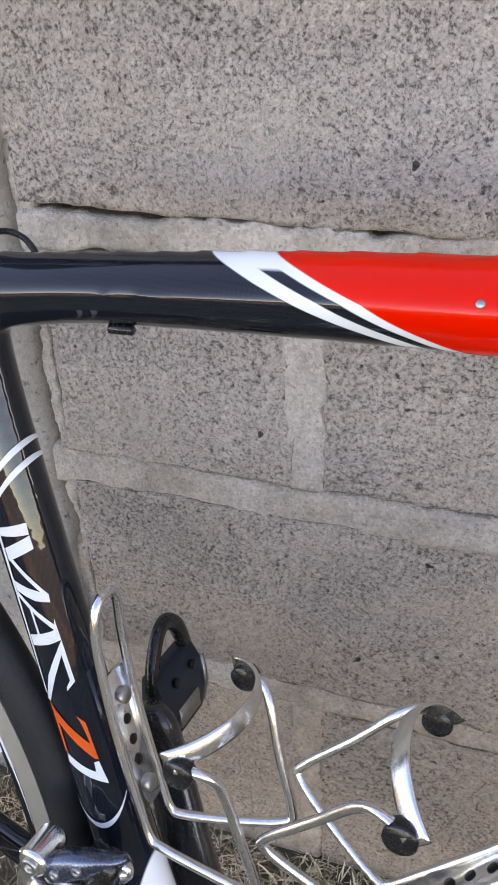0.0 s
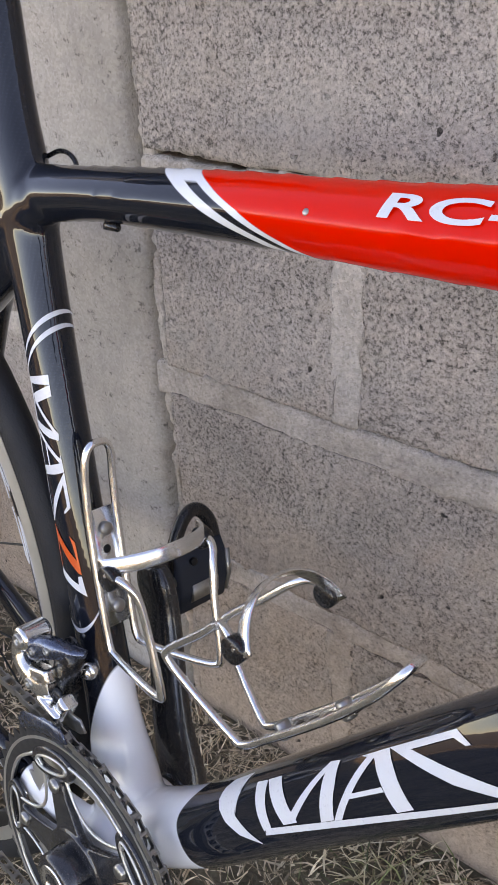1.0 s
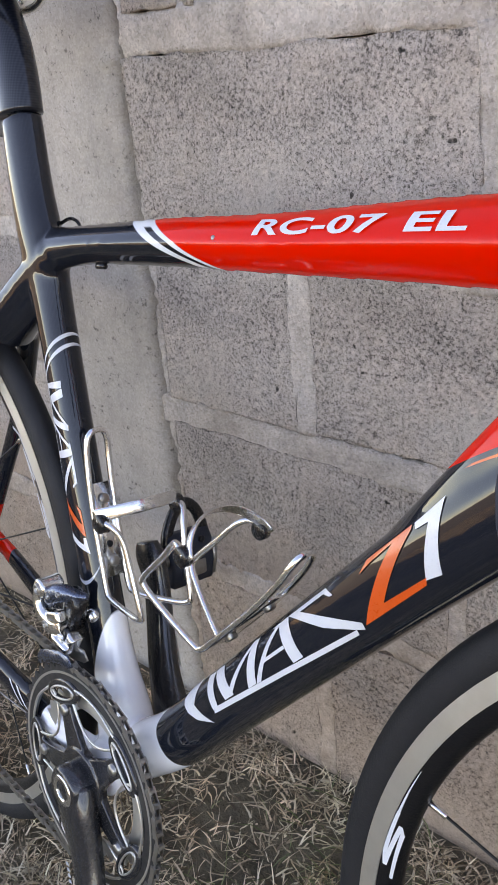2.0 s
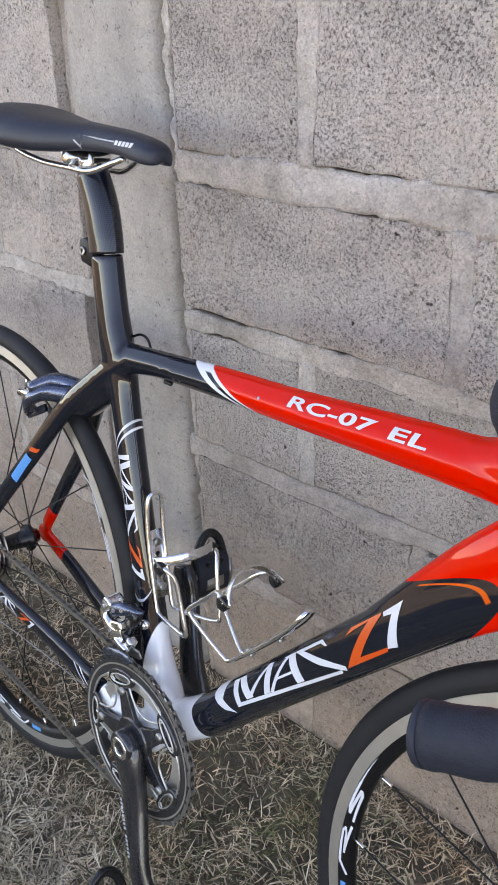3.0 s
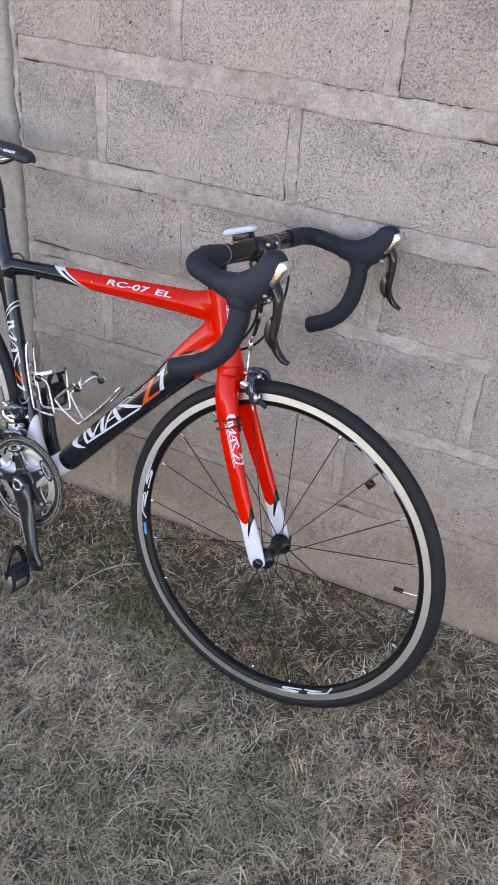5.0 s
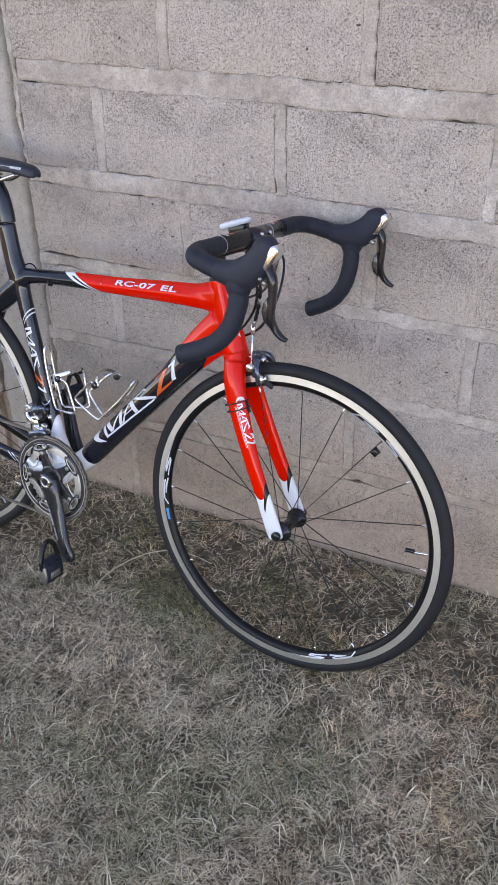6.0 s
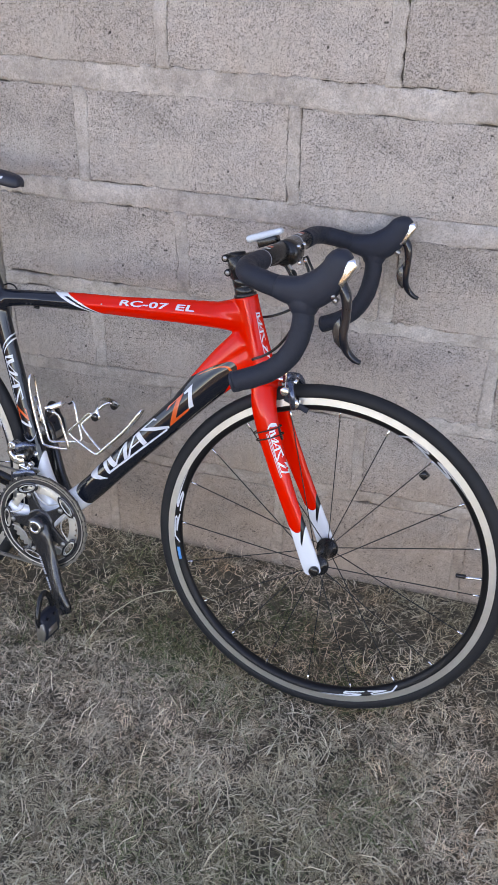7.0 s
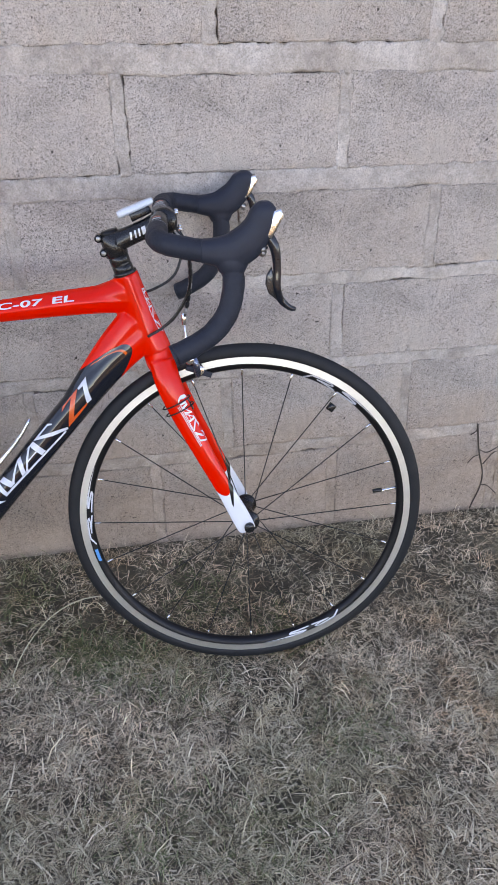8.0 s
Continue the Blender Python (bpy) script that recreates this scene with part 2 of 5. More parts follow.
def fork_material():
    n = Nodes("fork_lacquer")
    x, y, z = n.axes()
    along = n.math("SUBTRACT", n.math("MULTIPLY", x, 0.455), n.math("MULTIPLY", z, 0.89))
    across = n.math("SUBTRACT", n.math("ADD", n.math("MULTIPLY", x, 0.89), n.math("MULTIPLY", z, 0.455)), 0.5540)
    # the red ends in a round tongue, with a black slash before it
    white = n.step(along, n.math("MULTIPLY_ADD", n.math("MULTIPLY", across, across), -70.0, 0.1300))
    off = n.math("ABSOLUTE", n.math("SUBTRACT", along, n.math("MULTIPLY_ADD", across, -2.4, 0.1490)))
    dark = n.math("MULTIPLY", n.math("SUBTRACT", 1.0, n.step(off, n.math("MULTIPLY_ADD", across, 0.45, 0.0050))), n.step(across, -0.002))
    colour = n.mix(white, (0.90, 0.010, 0.001), (0.72, 0.74, 0.77))
    colour = n.mix(dark, colour, (0.01, 0.01, 0.011))
    n.set(Base_Color=colour, Roughness=n.math("MULTIPLY_ADD", n.noise(40.0), 0.12, 0.16), Coat_Weight=0.5, Coat_Roughness=0.03, Specular_IOR_Level=0.04)
    return n.material


def carbon_material():
    n = Nodes("lacquered_carbon")
    colour, weave = carbon(n)
    n.set(Base_Color=colour, Roughness=n.math("MULTIPLY_ADD", n.noise(50.0), 0.15, 0.22), Coat_Weight=0.8, Coat_Roughness=0.06, Specular_IOR_Level=0.12)
    return n.material


def tape_material():
    n = Nodes("bar_tape")
    # black tape, tinted blue to imitate the sky it reflects
    n.set(Base_Color=n.mix(n.noise(120.0), (0.009, 0.0125, 0.021), (0.020, 0.026, 0.039)), Roughness=0.58, Specular_IOR_Level=0.32)
    n.bump(n.math("ADD", n.noise(800.0, 2.0), n.noise(90.0, 2.0)), 0.0006)
    return n.material


def rubber_material():
    n = Nodes("tyre_rubber")
    n.set(Base_Color=n.mix(n.noise(35.0, 5.0), (0.005, 0.0055, 0.0075), (0.014, 0.0145, 0.0165)), Roughness=n.math("MULTIPLY_ADD", n.noise(25.0), 0.25, 0.50), Specular_IOR_Level=0.35)
    n.bump(n.noise(700.0, 2.0), 0.0004)
    return n.material


BLOCK, MORTAR, COLUMN = block_material(), mortar_material(), column_material()
SOIL, BLADES, WEED, STRAW = soil_material(), blade_material(), weed_material(), straw_material()
FRAME, FORK, CARBON, TAPE, RUBBER = frame_material(), fork_material(), carbon_material(), tape_material(), rubber_material()
BLACK = plain("black_anodised_metal", (0.013, 0.013, 0.015), 0.38, 0.6, 0.2)
GLOSS = plain("glossy_black_plastic", (0.009, 0.009, 0.010), 0.26, 0.0, 0.2, coat=0.25)
SADDLE = plain("saddle_leatherette", (0.010, 0.0145, 0.026), 0.42, 0.0, 0.25, 30.0, 0.0003, fine=1500.0)
HOOD = plain("hood_rubber", (0.015, 0.020, 0.032), 0.55, 0.0, 0.25, 40.0, 0.0003, fine=900.0)
SILVER = plain("polished_aluminium", (0.78, 0.78, 0.77), 0.22, 1.0, 0.05, 40.0, 0.0)
BRUSHED = plain("brushed_rim_aluminium", (0.66, 0.65, 0.62), 0.42, 1.0, 0.12, 60.0, 0.0001, fine=900.0)
STEEL = plain("worn_steel", (0.38, 0.37, 0.35), 0.38, 1.0, 0.25, 200.0, 0.0001)
DARK_STEEL = plain("dark_spoke_steel", (0.035, 0.034, 0.033), 0.35, 0.8, 0.2)
RING = plain("chainring_aluminium", (0.085, 0.086, 0.09), 0.34, 0.8, 0.2, 90.0, 0.0)
ARM = plain("grey_crank_lacquer", (0.035, 0.036, 0.040), 0.25, 0.5, 0.2, coat=0.5)
CALIPER = plain("dark_forged_metal", (0.090, 0.115, 0.165), 0.27, 0.85, 0.2, 80.0, 0.0, coat=0.3)
for soft in (HOOD, GLOSS):
    soft.node_tree.nodes["Principled BSDF"].inputs["Specular IOR Level"].default_value = 0.35
WHITE = plain("white_decal", (0.62, 0.64, 0.67), 0.30, 0.0, 0.04, bump=0.0, coat=0.5)
ORANGE = plain("orange_decal", (0.76, 0.085, 0.012), 0.30, 0.0, 0.05, bump=0.0, coat=0.5)
BLUE = plain("blue_decal", (0.008, 0.28, 0.62), 0.30, 0.0, 0.05, bump=0.0, coat=0.4)
GREY = plain("grey_decal", (0.40, 0.41, 0.43), 0.35, 0.0, 0.05, bump=0.0)
PALE = plain("pale_plastic", (0.66, 0.72, 0.77), 0.28, 0.0, 0.05, coat=0.3)
VINE = plain("dead_vine_bark", (0.075, 0.055, 0.042), 0.85, 0.0, 0.3, 200.0)
BEIGE = plain("dry_stalk", (0.50, 0.44, 0.30), 0.7, 0.0, 0.15, 90.0)


# ---- shapes ----
def part(name, bm, material, parent, label="", smooth=True, at=None):
    """Links a bmesh as one mesh object under a thing or under a part."""
    me = bpy.data.meshes.new(name)
    bmesh.ops.recalc_face_normals(bm, faces=bm.faces)
    bm.to_mesh(me)
    bm.free()
    me.materials.append(material)
    for f in me.polygons:
        f.use_smooth = smooth
    ob = new(name, me)
    if parent:
        ob.parent = parent
    if at:
        ob.matrix_basis = at
    return tagged(ob, label)


def sharp(ob, degrees=35):
    """Smooth faces, but hard edges past that angle."""
    bm = bmesh.new()
    bm.from_mesh(ob.data)
    for e in bm.edges:
        e.smooth = not (len(e.link_faces) == 2 and e.calc_face_angle(0) > radians(degrees))
    bm.to_mesh(ob.data)
    bm.free()
    return ob


def spline(pts, sub=8):
    """A smooth line through the points, each a tuple of numbers of any length."""
    p = np.array(pts, float)
    p = np.vstack([2 * p[0] - p[1], p, 2 * p[-1] - p[-2]])
    out = []
    for i in range(1, len(p) - 2):
        for k in range(sub):
            t = k / sub
            a, b, c, d = p[i - 1 : i + 3]
            out.append(0.5 * (2 * b + (c - a) * t + (2 * a - 5 * b + 4 * c - d) * t * t + (3 * b - a - 3 * c + d) * t**3))
    out.append(p[-2])
    return np.array(out)


def skin(bm, rings, close=False, cap=True):
    made = [[bm.verts.new(v) for v in r] for r in rings]
    n = len(made[0])
    pairs = list(zip(made, made[1:])) + ([(made[-1], made[0])] if close else [])
    for a, b in pairs:
        for i in range(n):
            bm.faces.new((a[i], a[(i + 1) % n], b[(i + 1) % n], b[i]))
    if cap and not close:
        bm.faces.new(made[0][::-1])
        bm.faces.new(made[-1])
    return bm


def sweep(bm, pts, n=16, sub=8, up=(0, 1, 0), power=2.0, close=False, cap=True):
    """A tube along points of (x, y, z, half across, half along up). power: 2 is round, more is boxier, less is like a lozenge."""
    line = spline(pts, sub) if sub > 1 else np.array(pts, float)
    if close:
        line = line[:-1]
    rings, last = [], None
    for i, row in enumerate(line):
        c = Vector(row[:3])
        a, b = (line[(i - 1) % len(line)], line[(i + 1) % len(line)]) if close else (line[max(i - 1, 0)], line[min(i + 1, len(line) - 1)])
        t = Vector(b[:3] - a[:3]).normalized()
        u = Vector(up) if up else (last or Vector((0.3, 0.9, 0.2)))
        u = (u - t * u.dot(t)).normalized()
        last = u
        s = t.cross(u)
        ring = []
        for k in range(n):
            w = 2 * math.pi * k / n
            cw, sw = math.cos(w), math.sin(w)
            ring.append(c + s * row[3] * math.copysign(abs(cw) ** (2 / power), cw) + u * row[4] * math.copysign(abs(sw) ** (2 / power), sw))
        rings.append(ring)
    return skin(bm, rings, close, cap)


def wire(bm, pts, r, n=8, sub=6, close=False):
    return sweep(bm, [(*p, r, r) for p in pts], n, sub, None, 2.0, close)


def lathe(bm, profile, n=48, centre=(0, 0, 0), closed=True):
    """Turns a profile of (radius, y) about the y axis."""
    c = Vector(centre)
    rings = [[c + Vector((r * math.cos(2 * math.pi * k / n), y, r * math.sin(2 * math.pi * k / n))) for r, y in profile] for k in range(n)]
    made = [[bm.verts.new(v) for v in r] for r in rings]
    m = len(profile)
    for i in range(n):
        a, b = made[i], made[(i + 1) % n]
        for j in range(m if closed else m - 1):
            bm.faces.new((a[j], a[(j + 1) % m], b[(j + 1) % m], b[j]))
    return bm


def rod(bm, a, b, r, n=12, r2=None):
    a, b = Vector(a), Vector(b)
    r2 = r if r2 is None else r2
    t = (b - a).normalized()
    u = t.orthogonal().normalized()
    s = t.cross(u)
    ring = lambda c, q: [c + (u * math.cos(2 * math.pi * k / n) + s * math.sin(2 * math.pi * k / n)) * q for k in range(n)]
    bevel = min(r, r2, (b - a).length / 2) * 0.2
    return skin(bm, [ring(a, r - bevel), ring(a + t * bevel, r), ring(b - t * bevel, r2), ring(b, r2 - bevel)])


def slab(bm, outline, depth, m=Matrix(), bevel=0.0):
    """A plate from a flat outline in x and z, with a depth along y, laid by m."""
    a = [bm.verts.new(m @ Vector((x, -depth / 2, z))) for x, z in outline]
    b = [bm.verts.new(m @ Vector((x, depth / 2, z))) for x, z in outline]
    n = len(outline)
    made = [bm.faces.new(a), bm.faces.new(b[::-1])]
    for i in range(n):
        made.append(bm.faces.new((a[i], b[i], b[(i + 1) % n], a[(i + 1) % n])))
    if bevel:
        rim = list({e for f in made[:2] for e in f.edges})
        bmesh.ops.bevel(bm, geom=rim, offset=bevel, segments=2, affect="EDGES", profile=0.5)
    return bm


def box(bm, size, m=Matrix(), bevel=0.002):
    x, y, z = (v / 2 for v in size)
    corners = [(-x, -z), (x, -z), (x, z), (-x, z)]
    return slab(bm, corners, size[1], m, bevel)


def ball(bm, centre, r, squash=(1, 1, 1), n=12):
    made = bmesh.ops.create_uvsphere(bm, u_segments=n, v_segments=max(6, n * 2 // 3), radius=r)["verts"]
    for v in made:
        v.co = Vector(centre) + Vector((v.co.x * squash[0], v.co.y * squash[1], v.co.z * squash[2]))
    return bm


# ---- ground ----
GROUND = -0.043
FACE = 0.630


def ground_height(x, y):
    """Soil that rises a little to the foot of the wall."""
    bank = max(0.0, min(1.0, (y - 0.33) / 0.28))
    return GROUND + 0.038 * bank * bank * (3 - 2 * bank) + 0.008 * noise.noise((x * 2.3, y * 2.3, 0.5)) + 0.005 * noise.noise((x * 7, y * 7, 3.1)) - 0.008 * bank * max(0.0, min(1.0, x))


def spread(low, high, step, reach):
    """Places close together in the middle and ever wider to both ends."""
    inner = list(np.arange(low, high + 1e-6, step))
    outer, gap = [], step
    while sum(outer) < reach:
        gap *= 1.5
        outer.append(gap)
    grow = np.cumsum(outer)
    return [low - g for g in grow[::-1]] + inner + [high + g for g in grow]


xs, ys = spread(-1.4, 2.2, 0.03, 400.0), spread(-1.3, 0.75, 0.03, 400.0)
verts = [(x, y, ground_height(x, y)) for y in ys for x in xs]
w = len(xs)
quads = [(j * w + i, j * w + i + 1, (j + 1) * w + i + 1, (j + 1) * w + i) for j in range(len(ys) - 1) for i in range(w - 1)]
me = bpy.data.meshes.new("ground")
me.from_pydata(verts, [], quads)
me.materials.append(SOIL)
for f in me.polygons:
    f.use_smooth = True
tagged(new("ground", me), "dry soil with thatch under the lawn", "ground", kind="structure")


def lawn(name, label, count, area, tall, wide, lie, seed, material=None, heap=None):
    """Many bent blades as one mesh: each of two quads and a tip."""
    rng = np.random.default_rng(seed)
    x0, x1, y0, y1 = area
    x, y = rng.uniform(x0, x1, count), rng.uniform(y0, y1, count)
    if heap is not None:
        spot = np.array(heap)[rng.integers(0, len(heap), count)]
        x, y = spot[:, 0] + rng.normal(0, 1, count) * spot[:, 2], spot[:, 1] + rng.normal(0, 1, count) * spot[:, 2]
    else:
        # most blades grow in tufts, and the lawn is thinner towards the wall
        tufts = count // 24
        at = rng.integers(0, tufts, count)
        loose = rng.uniform(0, 1, count) < 0.35
        x = np.where(loose, x, rng.uniform(x0, x1, tufts)[at] + rng.normal(0, 0.013, count))
        y = np.where(loose, y, rng.uniform(y0, y1, tufts)[at] + rng.normal(0, 0.013, count))
        stays = (rng.uniform(0, 1, count) > np.clip((y - 0.10) * 1.3, 0.0, 0.58)) & (y < FACE - 0.004) & (y > y0)
        x, y = x[stays], y[stays]
        count = len(x)
    z = np.array([ground_height(a, b) for a, b in zip(x, y)])
    turn, length = rng.uniform(0, 2 * np.pi, count), tall * rng.lognormal(0, 0.35, count)
    lean = np.clip(rng.normal(lie, 0.35, count), 0.05, 1.5)
    half = wide * rng.uniform(0.6, 1.4, count)
    way = np.stack([np.cos(turn), np.sin(turn)], 1)
    side = np.stack([-np.sin(turn), np.cos(turn), np.zeros(count)], 1)
    curl = rng.normal(0, 0.95, count)
    rows = []
    for k, (share, fat) in enumerate(((0.0, 1.0), (0.45, 0.9), (0.8, 0.6), (1.0, 0.12))):
        bend = lean * (0.55 + 0.6 * share)
        run, rise = length * share * np.sin(bend), length * share * np.cos(bend) - 0.004
        c = np.stack([x + way[:, 0] * run, y + way[:, 1] * run, z + np.maximum(rise, 0.001 * k)], 1)
        c = c + side * (curl * length * share ** 2)[:, None]
        rows += [c - side * (half * fat)[:, None], c + side * (half * fat)[:, None]]
    v = np.stack(rows, 1).reshape(-1, 3)
    v[:, 1] = np.minimum(v[:, 1], FACE - 0.004)
    base = (np.arange(count) * 8)[:, None, None]
    f = (base + np.array([[0, 1, 3, 2], [2, 3, 5, 4], [4, 5, 7, 6]])[None]).reshape(-1, 4)
    me = bpy.data.meshes.new(name)
    me.from_pydata(v.tolist(), [], f.tolist())
    me.materials.append(material or BLADES)
    return tagged(new(name, me), label, "grass", kind="stuff")


lawn("lawn", "short matted dry lawn, straw coloured with green patches", 235000, (-1.15, 1.9, -1.05, 0.625), 0.0200, 0.00115, 1.02, 5)
lawn("lawn_beyond", "short dry lawn away from the wall", 45000, (-4.2, 4.6, -5.0, -1.05), 0.040, 0.0030, 0.95, 6)
lawn("lawn_beside", "short dry lawn along the wall", 26000, (-4.2, -1.15, -1.05, 0.625), 0.034, 0.0024, 1.0, 16)
lawn("lawn_beside", "short dry lawn along the wall", 26000, (1.9, 4.6, -1.05, 0.625), 0.034, 0.0024, 1.0, 26)
lawn("dry_straw", "pale dead straw strands lying on the lawn", 24000, (-1.15, 1.9, -1.05, 0.30), 0.026, 0.00125, 1.20, 36, STRAW)
lawn("wall_weeds", "taller dry grass along the foot of the wall", 8000, (-1.15, 1.9, 0.57, 0.625), 0.020, 0.0009, 0.85, 7)
lawn("weeds", "fresh green tufts among the dry lawn", 3600, (0, 1, 0, 1), 0.026, 0.0009, 0.75, 8, WEED, [(0.24, 0.27, 0.045), (0.30, 0.32, 0.04), (0.20, 0.33, 0.03), (0.62, 0.30, 0.05), (0.16, -0.52, 0.13), (0.48, 0.44, 0.05), (0.10, 0.50, 0.06), (0.30, -0.12, 0.07), (0.48, -0.20, 0.08), (0.72, 0.02, 0.06), (-0.05, 0.30, 0.07), (0.40, 0.20, 0.06)])


# ---- bicycle ----
LIFT = 0.26  # the bottom bracket's height over the foot of the bicycle, in its own plane
BIKE = pose(-0.0368, 0.3465, 0.2446, -9.0, -0.25, -6.05) @ pose(0, 0, -LIFT)
bicycle = tagged(new("bicycle"), "black and red carbon road bicycle leaning on a block wall", "bicycle")
bicycle.empty_display_size = 0.1
bicycle.matrix_basis = BIKE
UP = pose(0, 0, LIFT)  # parts are drawn with the bottom bracket as their origin


def piece(name, bm, material, label="", parent=None, smooth=True):
    return part(name, bm, material, parent or bicycle, label, smooth, None if parent else UP)


def settle(ob, voxel, rounds):
    """Melts crossing tubes into one moulded shell."""
    melt = ob.modifiers.new("melt", "REMESH")
    melt.mode, melt.voxel_size, melt.use_smooth_shade = "VOXEL", voxel, True
    ease = ob.modifiers.new("ease", "SMOOTH")
    ease.factor, ease.iterations = 0.5, rounds
    bpy.context.view_layer.update()
    me = bpy.data.meshes.new_from_object(ob.evaluated_get(bpy.context.evaluated_depsgraph_get()))
    ob.modifiers.clear()
    ob.data = me
    for f in me.polygons:
        f.use_smooth = True
    return ob


def decal(name, shapes, origin, along, target, material, parent, label="", way=(0, 1, 0), lift=0.0006, up=None, wrap=0.0):
    # wrap: the radius of a tube round whose axis, through the origin, the shapes are wound
    """Flat shapes, in metres along and across, pressed on to a surface."""
    o, a, d = Vector(origin), Vector(along).normalized(), Vector(way).normalized()
    c = Vector(up).normalized() if up else a.cross(d).normalized() * -1
    if len(shapes) > 1:
        return [decal(name, [shape], origin, along, target, material, parent, label, way, lift, up, wrap) for shape in shapes]
    bm = bmesh.new()
    for shape in shapes:
        bm.faces.new([bm.verts.new((u, v, 0)) for u, v in shape])
    bmesh.ops.triangulate(bm, faces=bm.faces)
    for _ in range(4):
        long = [e for e in bm.edges if e.calc_length() > 0.006]
        if long:
            bmesh.ops.subdivide_edges(bm, edges=long, cuts=1)
            bmesh.ops.triangulate(bm, faces=bm.faces)
    for v in bm.verts:
        p, way_in = o + a * v.co.x + c * v.co.y, d
        if wrap:
            w = v.co.y / wrap
            way_in = d * math.cos(w) - c * math.sin(w)
            p = o + a * v.co.x - way_in * wrap
        hit, place, normal, _ = target.ray_cast(p - way_in * (0.03 if wrap else 0.08), way_in, distance=0.16)
        if not hit:
            _, place, normal, _ = target.closest_point_on_mesh(p)
        v.co = place + normal * lift
    ob = piece(name, bm, material, label, parent)
    return ob


def stroke(u0, v0, u1, v1, wide):
    """A slanting bar with ends cut level."""
    return [(u0, v0), (u0 + wide, v0), (u1 + wide, v1), (u1, v1)]


# the frame
bm = bmesh.new()
sweep(bm, [(0.004, 0, -0.012, 0.026, 0.030), (-0.010, 0, 0.04, 0.025, 0.026), (-0.030, 0, 0.10, 0.020, 0.019), (-0.069, 0, 0.23, 0.018, 0.017), (-0.115, 0, 0.385, 0.018, 0.017), (-0.135, 0, 0.445, 0.025, 0.018), (-0.152, 0, 0.495, 0.0235, 0.017), (-0.167, 0, 0.556, 0.0225, 0.016)], 20)
sweep(bm, [(-0.140, 0, 0.446, 0.020, 0.014), (-0.095, 0, 0.4525, 0.0175, 0.0155), (-0.05, 0, 0.4590, 0.0163, 0.016), (0.05, 0, 0.4690, 0.0178, 0.0175), (0.15, 0, 0.4770, 0.0192, 0.0185), (0.27, 0, 0.4885, 0.0228, 0.020), (0.355, 0, 0.4945, 0.0255, 0.021), (0.404, 0, 0.492, 0.026, 0.020)], 12, power=1.5)
sweep(bm, [(0.0, 0, 0.002, 0.026, 0.030), (0.074, 0, 0.066, 0.0255, 0.027), (0.15, 0, 0.153, 0.026, 0.027), (0.228, 0, 0.2425, 0.027, 0.027), (0.30, 0, 0.324, 0.028, 0.026), (0.358, 0, 0.387, 0.030, 0.024), (0.414, 0, 0.433, 0.030, 0.022)], 20, power=2.2)
sweep(bm, [(0.3850, 0, 0.5385, 0.0215, 0.0215), (0.392, 0, 0.515, 0.022, 0.0215), (0.410, 0, 0.46, 0.025, 0.022), (0.4330, 0, 0.40, 0.0255, 0.0255)], 18)
sweep(bm, [(0.280, 0, 0.312, 0.022, 0.020), (0.349, 0, 0.400, 0.029, 0.021), (0.397, 0, 0.455, 0.031, 0.021)], 16)
rod(bm, (0, -0.036, 0), (0, 0.036, 0), 0.0255, 24)
sweep(bm, [(-0.128, 0, 0.436, 0.020, 0.014), (-0.160, 0, 0.402, 0.024, 0.018), (-0.196, 0, 0.360, 0.014, 0.022)], 14)
sweep(bm, [(0.330, 0, 0.4940, 0.022, 0.019), (0.383, 0, 0.5070, 0.027, 0.0215)], 14, 4)
for side in (-1, 1):
    sweep(bm, [(-0.112, 0.004 * side, 0.448, 0.017, 0.012), (-0.162, 0.010 * side, 0.408, 0.0155, 0.013), (-0.210, 0.024 * side, 0.357, 0.0140, 0.011), (-0.262, 0.042 * side, 0.275, 0.0135, 0.0085), (-0.34, 0.056 * side, 0.165, 0.0130, 0.0075), (-0.394, 0.064 * side, 0.082, 0.012, 0.006)], 12)
    sweep(bm, [(-0.012, 0.024 * side, 0.0, 0.017, 0.012), (-0.07, 0.036 * side, 0.011, 0.0165, 0.009), (-0.18, 0.046 * side, 0.030, 0.0160, 0.009), (-0.32, 0.060 * side, 0.052, 0.0140, 0.008), (-0.402, 0.065 * side, 0.065, 0.012, 0.006)], 12)
    rod(bm, (-0.4, 0.060 * side, 0.065), (-0.4, 0.068 * side, 0.065), 0.016, 16)
frame_ob = settle(piece("frame", bm, FRAME, "glossy black carbon frame, red front, white bottom bracket"), 0.0023, 11)

DT, DT_UP = (0.67, 0, 0.742), (-0.742, 0, 0.67)
white = [[(0.187, 0.0325), (0.166, 0.0314), (0.1585, 0.0227), (0.1563, 0.0136), (0.158, 0.0066), (0.164, -0.0015), (0.174, -0.0095), (0.1915, -0.0164), (0.183, -0.0079), (0.176, 0.0006), (0.171, 0.0083), (0.168, 0.0153), (0.1694, 0.0224), (0.174, 0.0284)]]
white += [[(0.1984, 0.0191), (0.210, 0.0183), (0.2072, -0.0085), (0.1992, -0.0098)], [(0.2105, 0.0185), (0.2235, 0.0185), (0.2318, -0.0085), (0.2192, -0.0085)], [(0.2215, -0.008), (0.2298, -0.008), (0.274, 0.0183), (0.2688, 0.019)], [(0.2681, 0.019), (0.2767, 0.0183), (0.2723, 0.006), (0.2613, -0.0106), (0.2507, -0.0105), (0.2597, 0.0039)]]
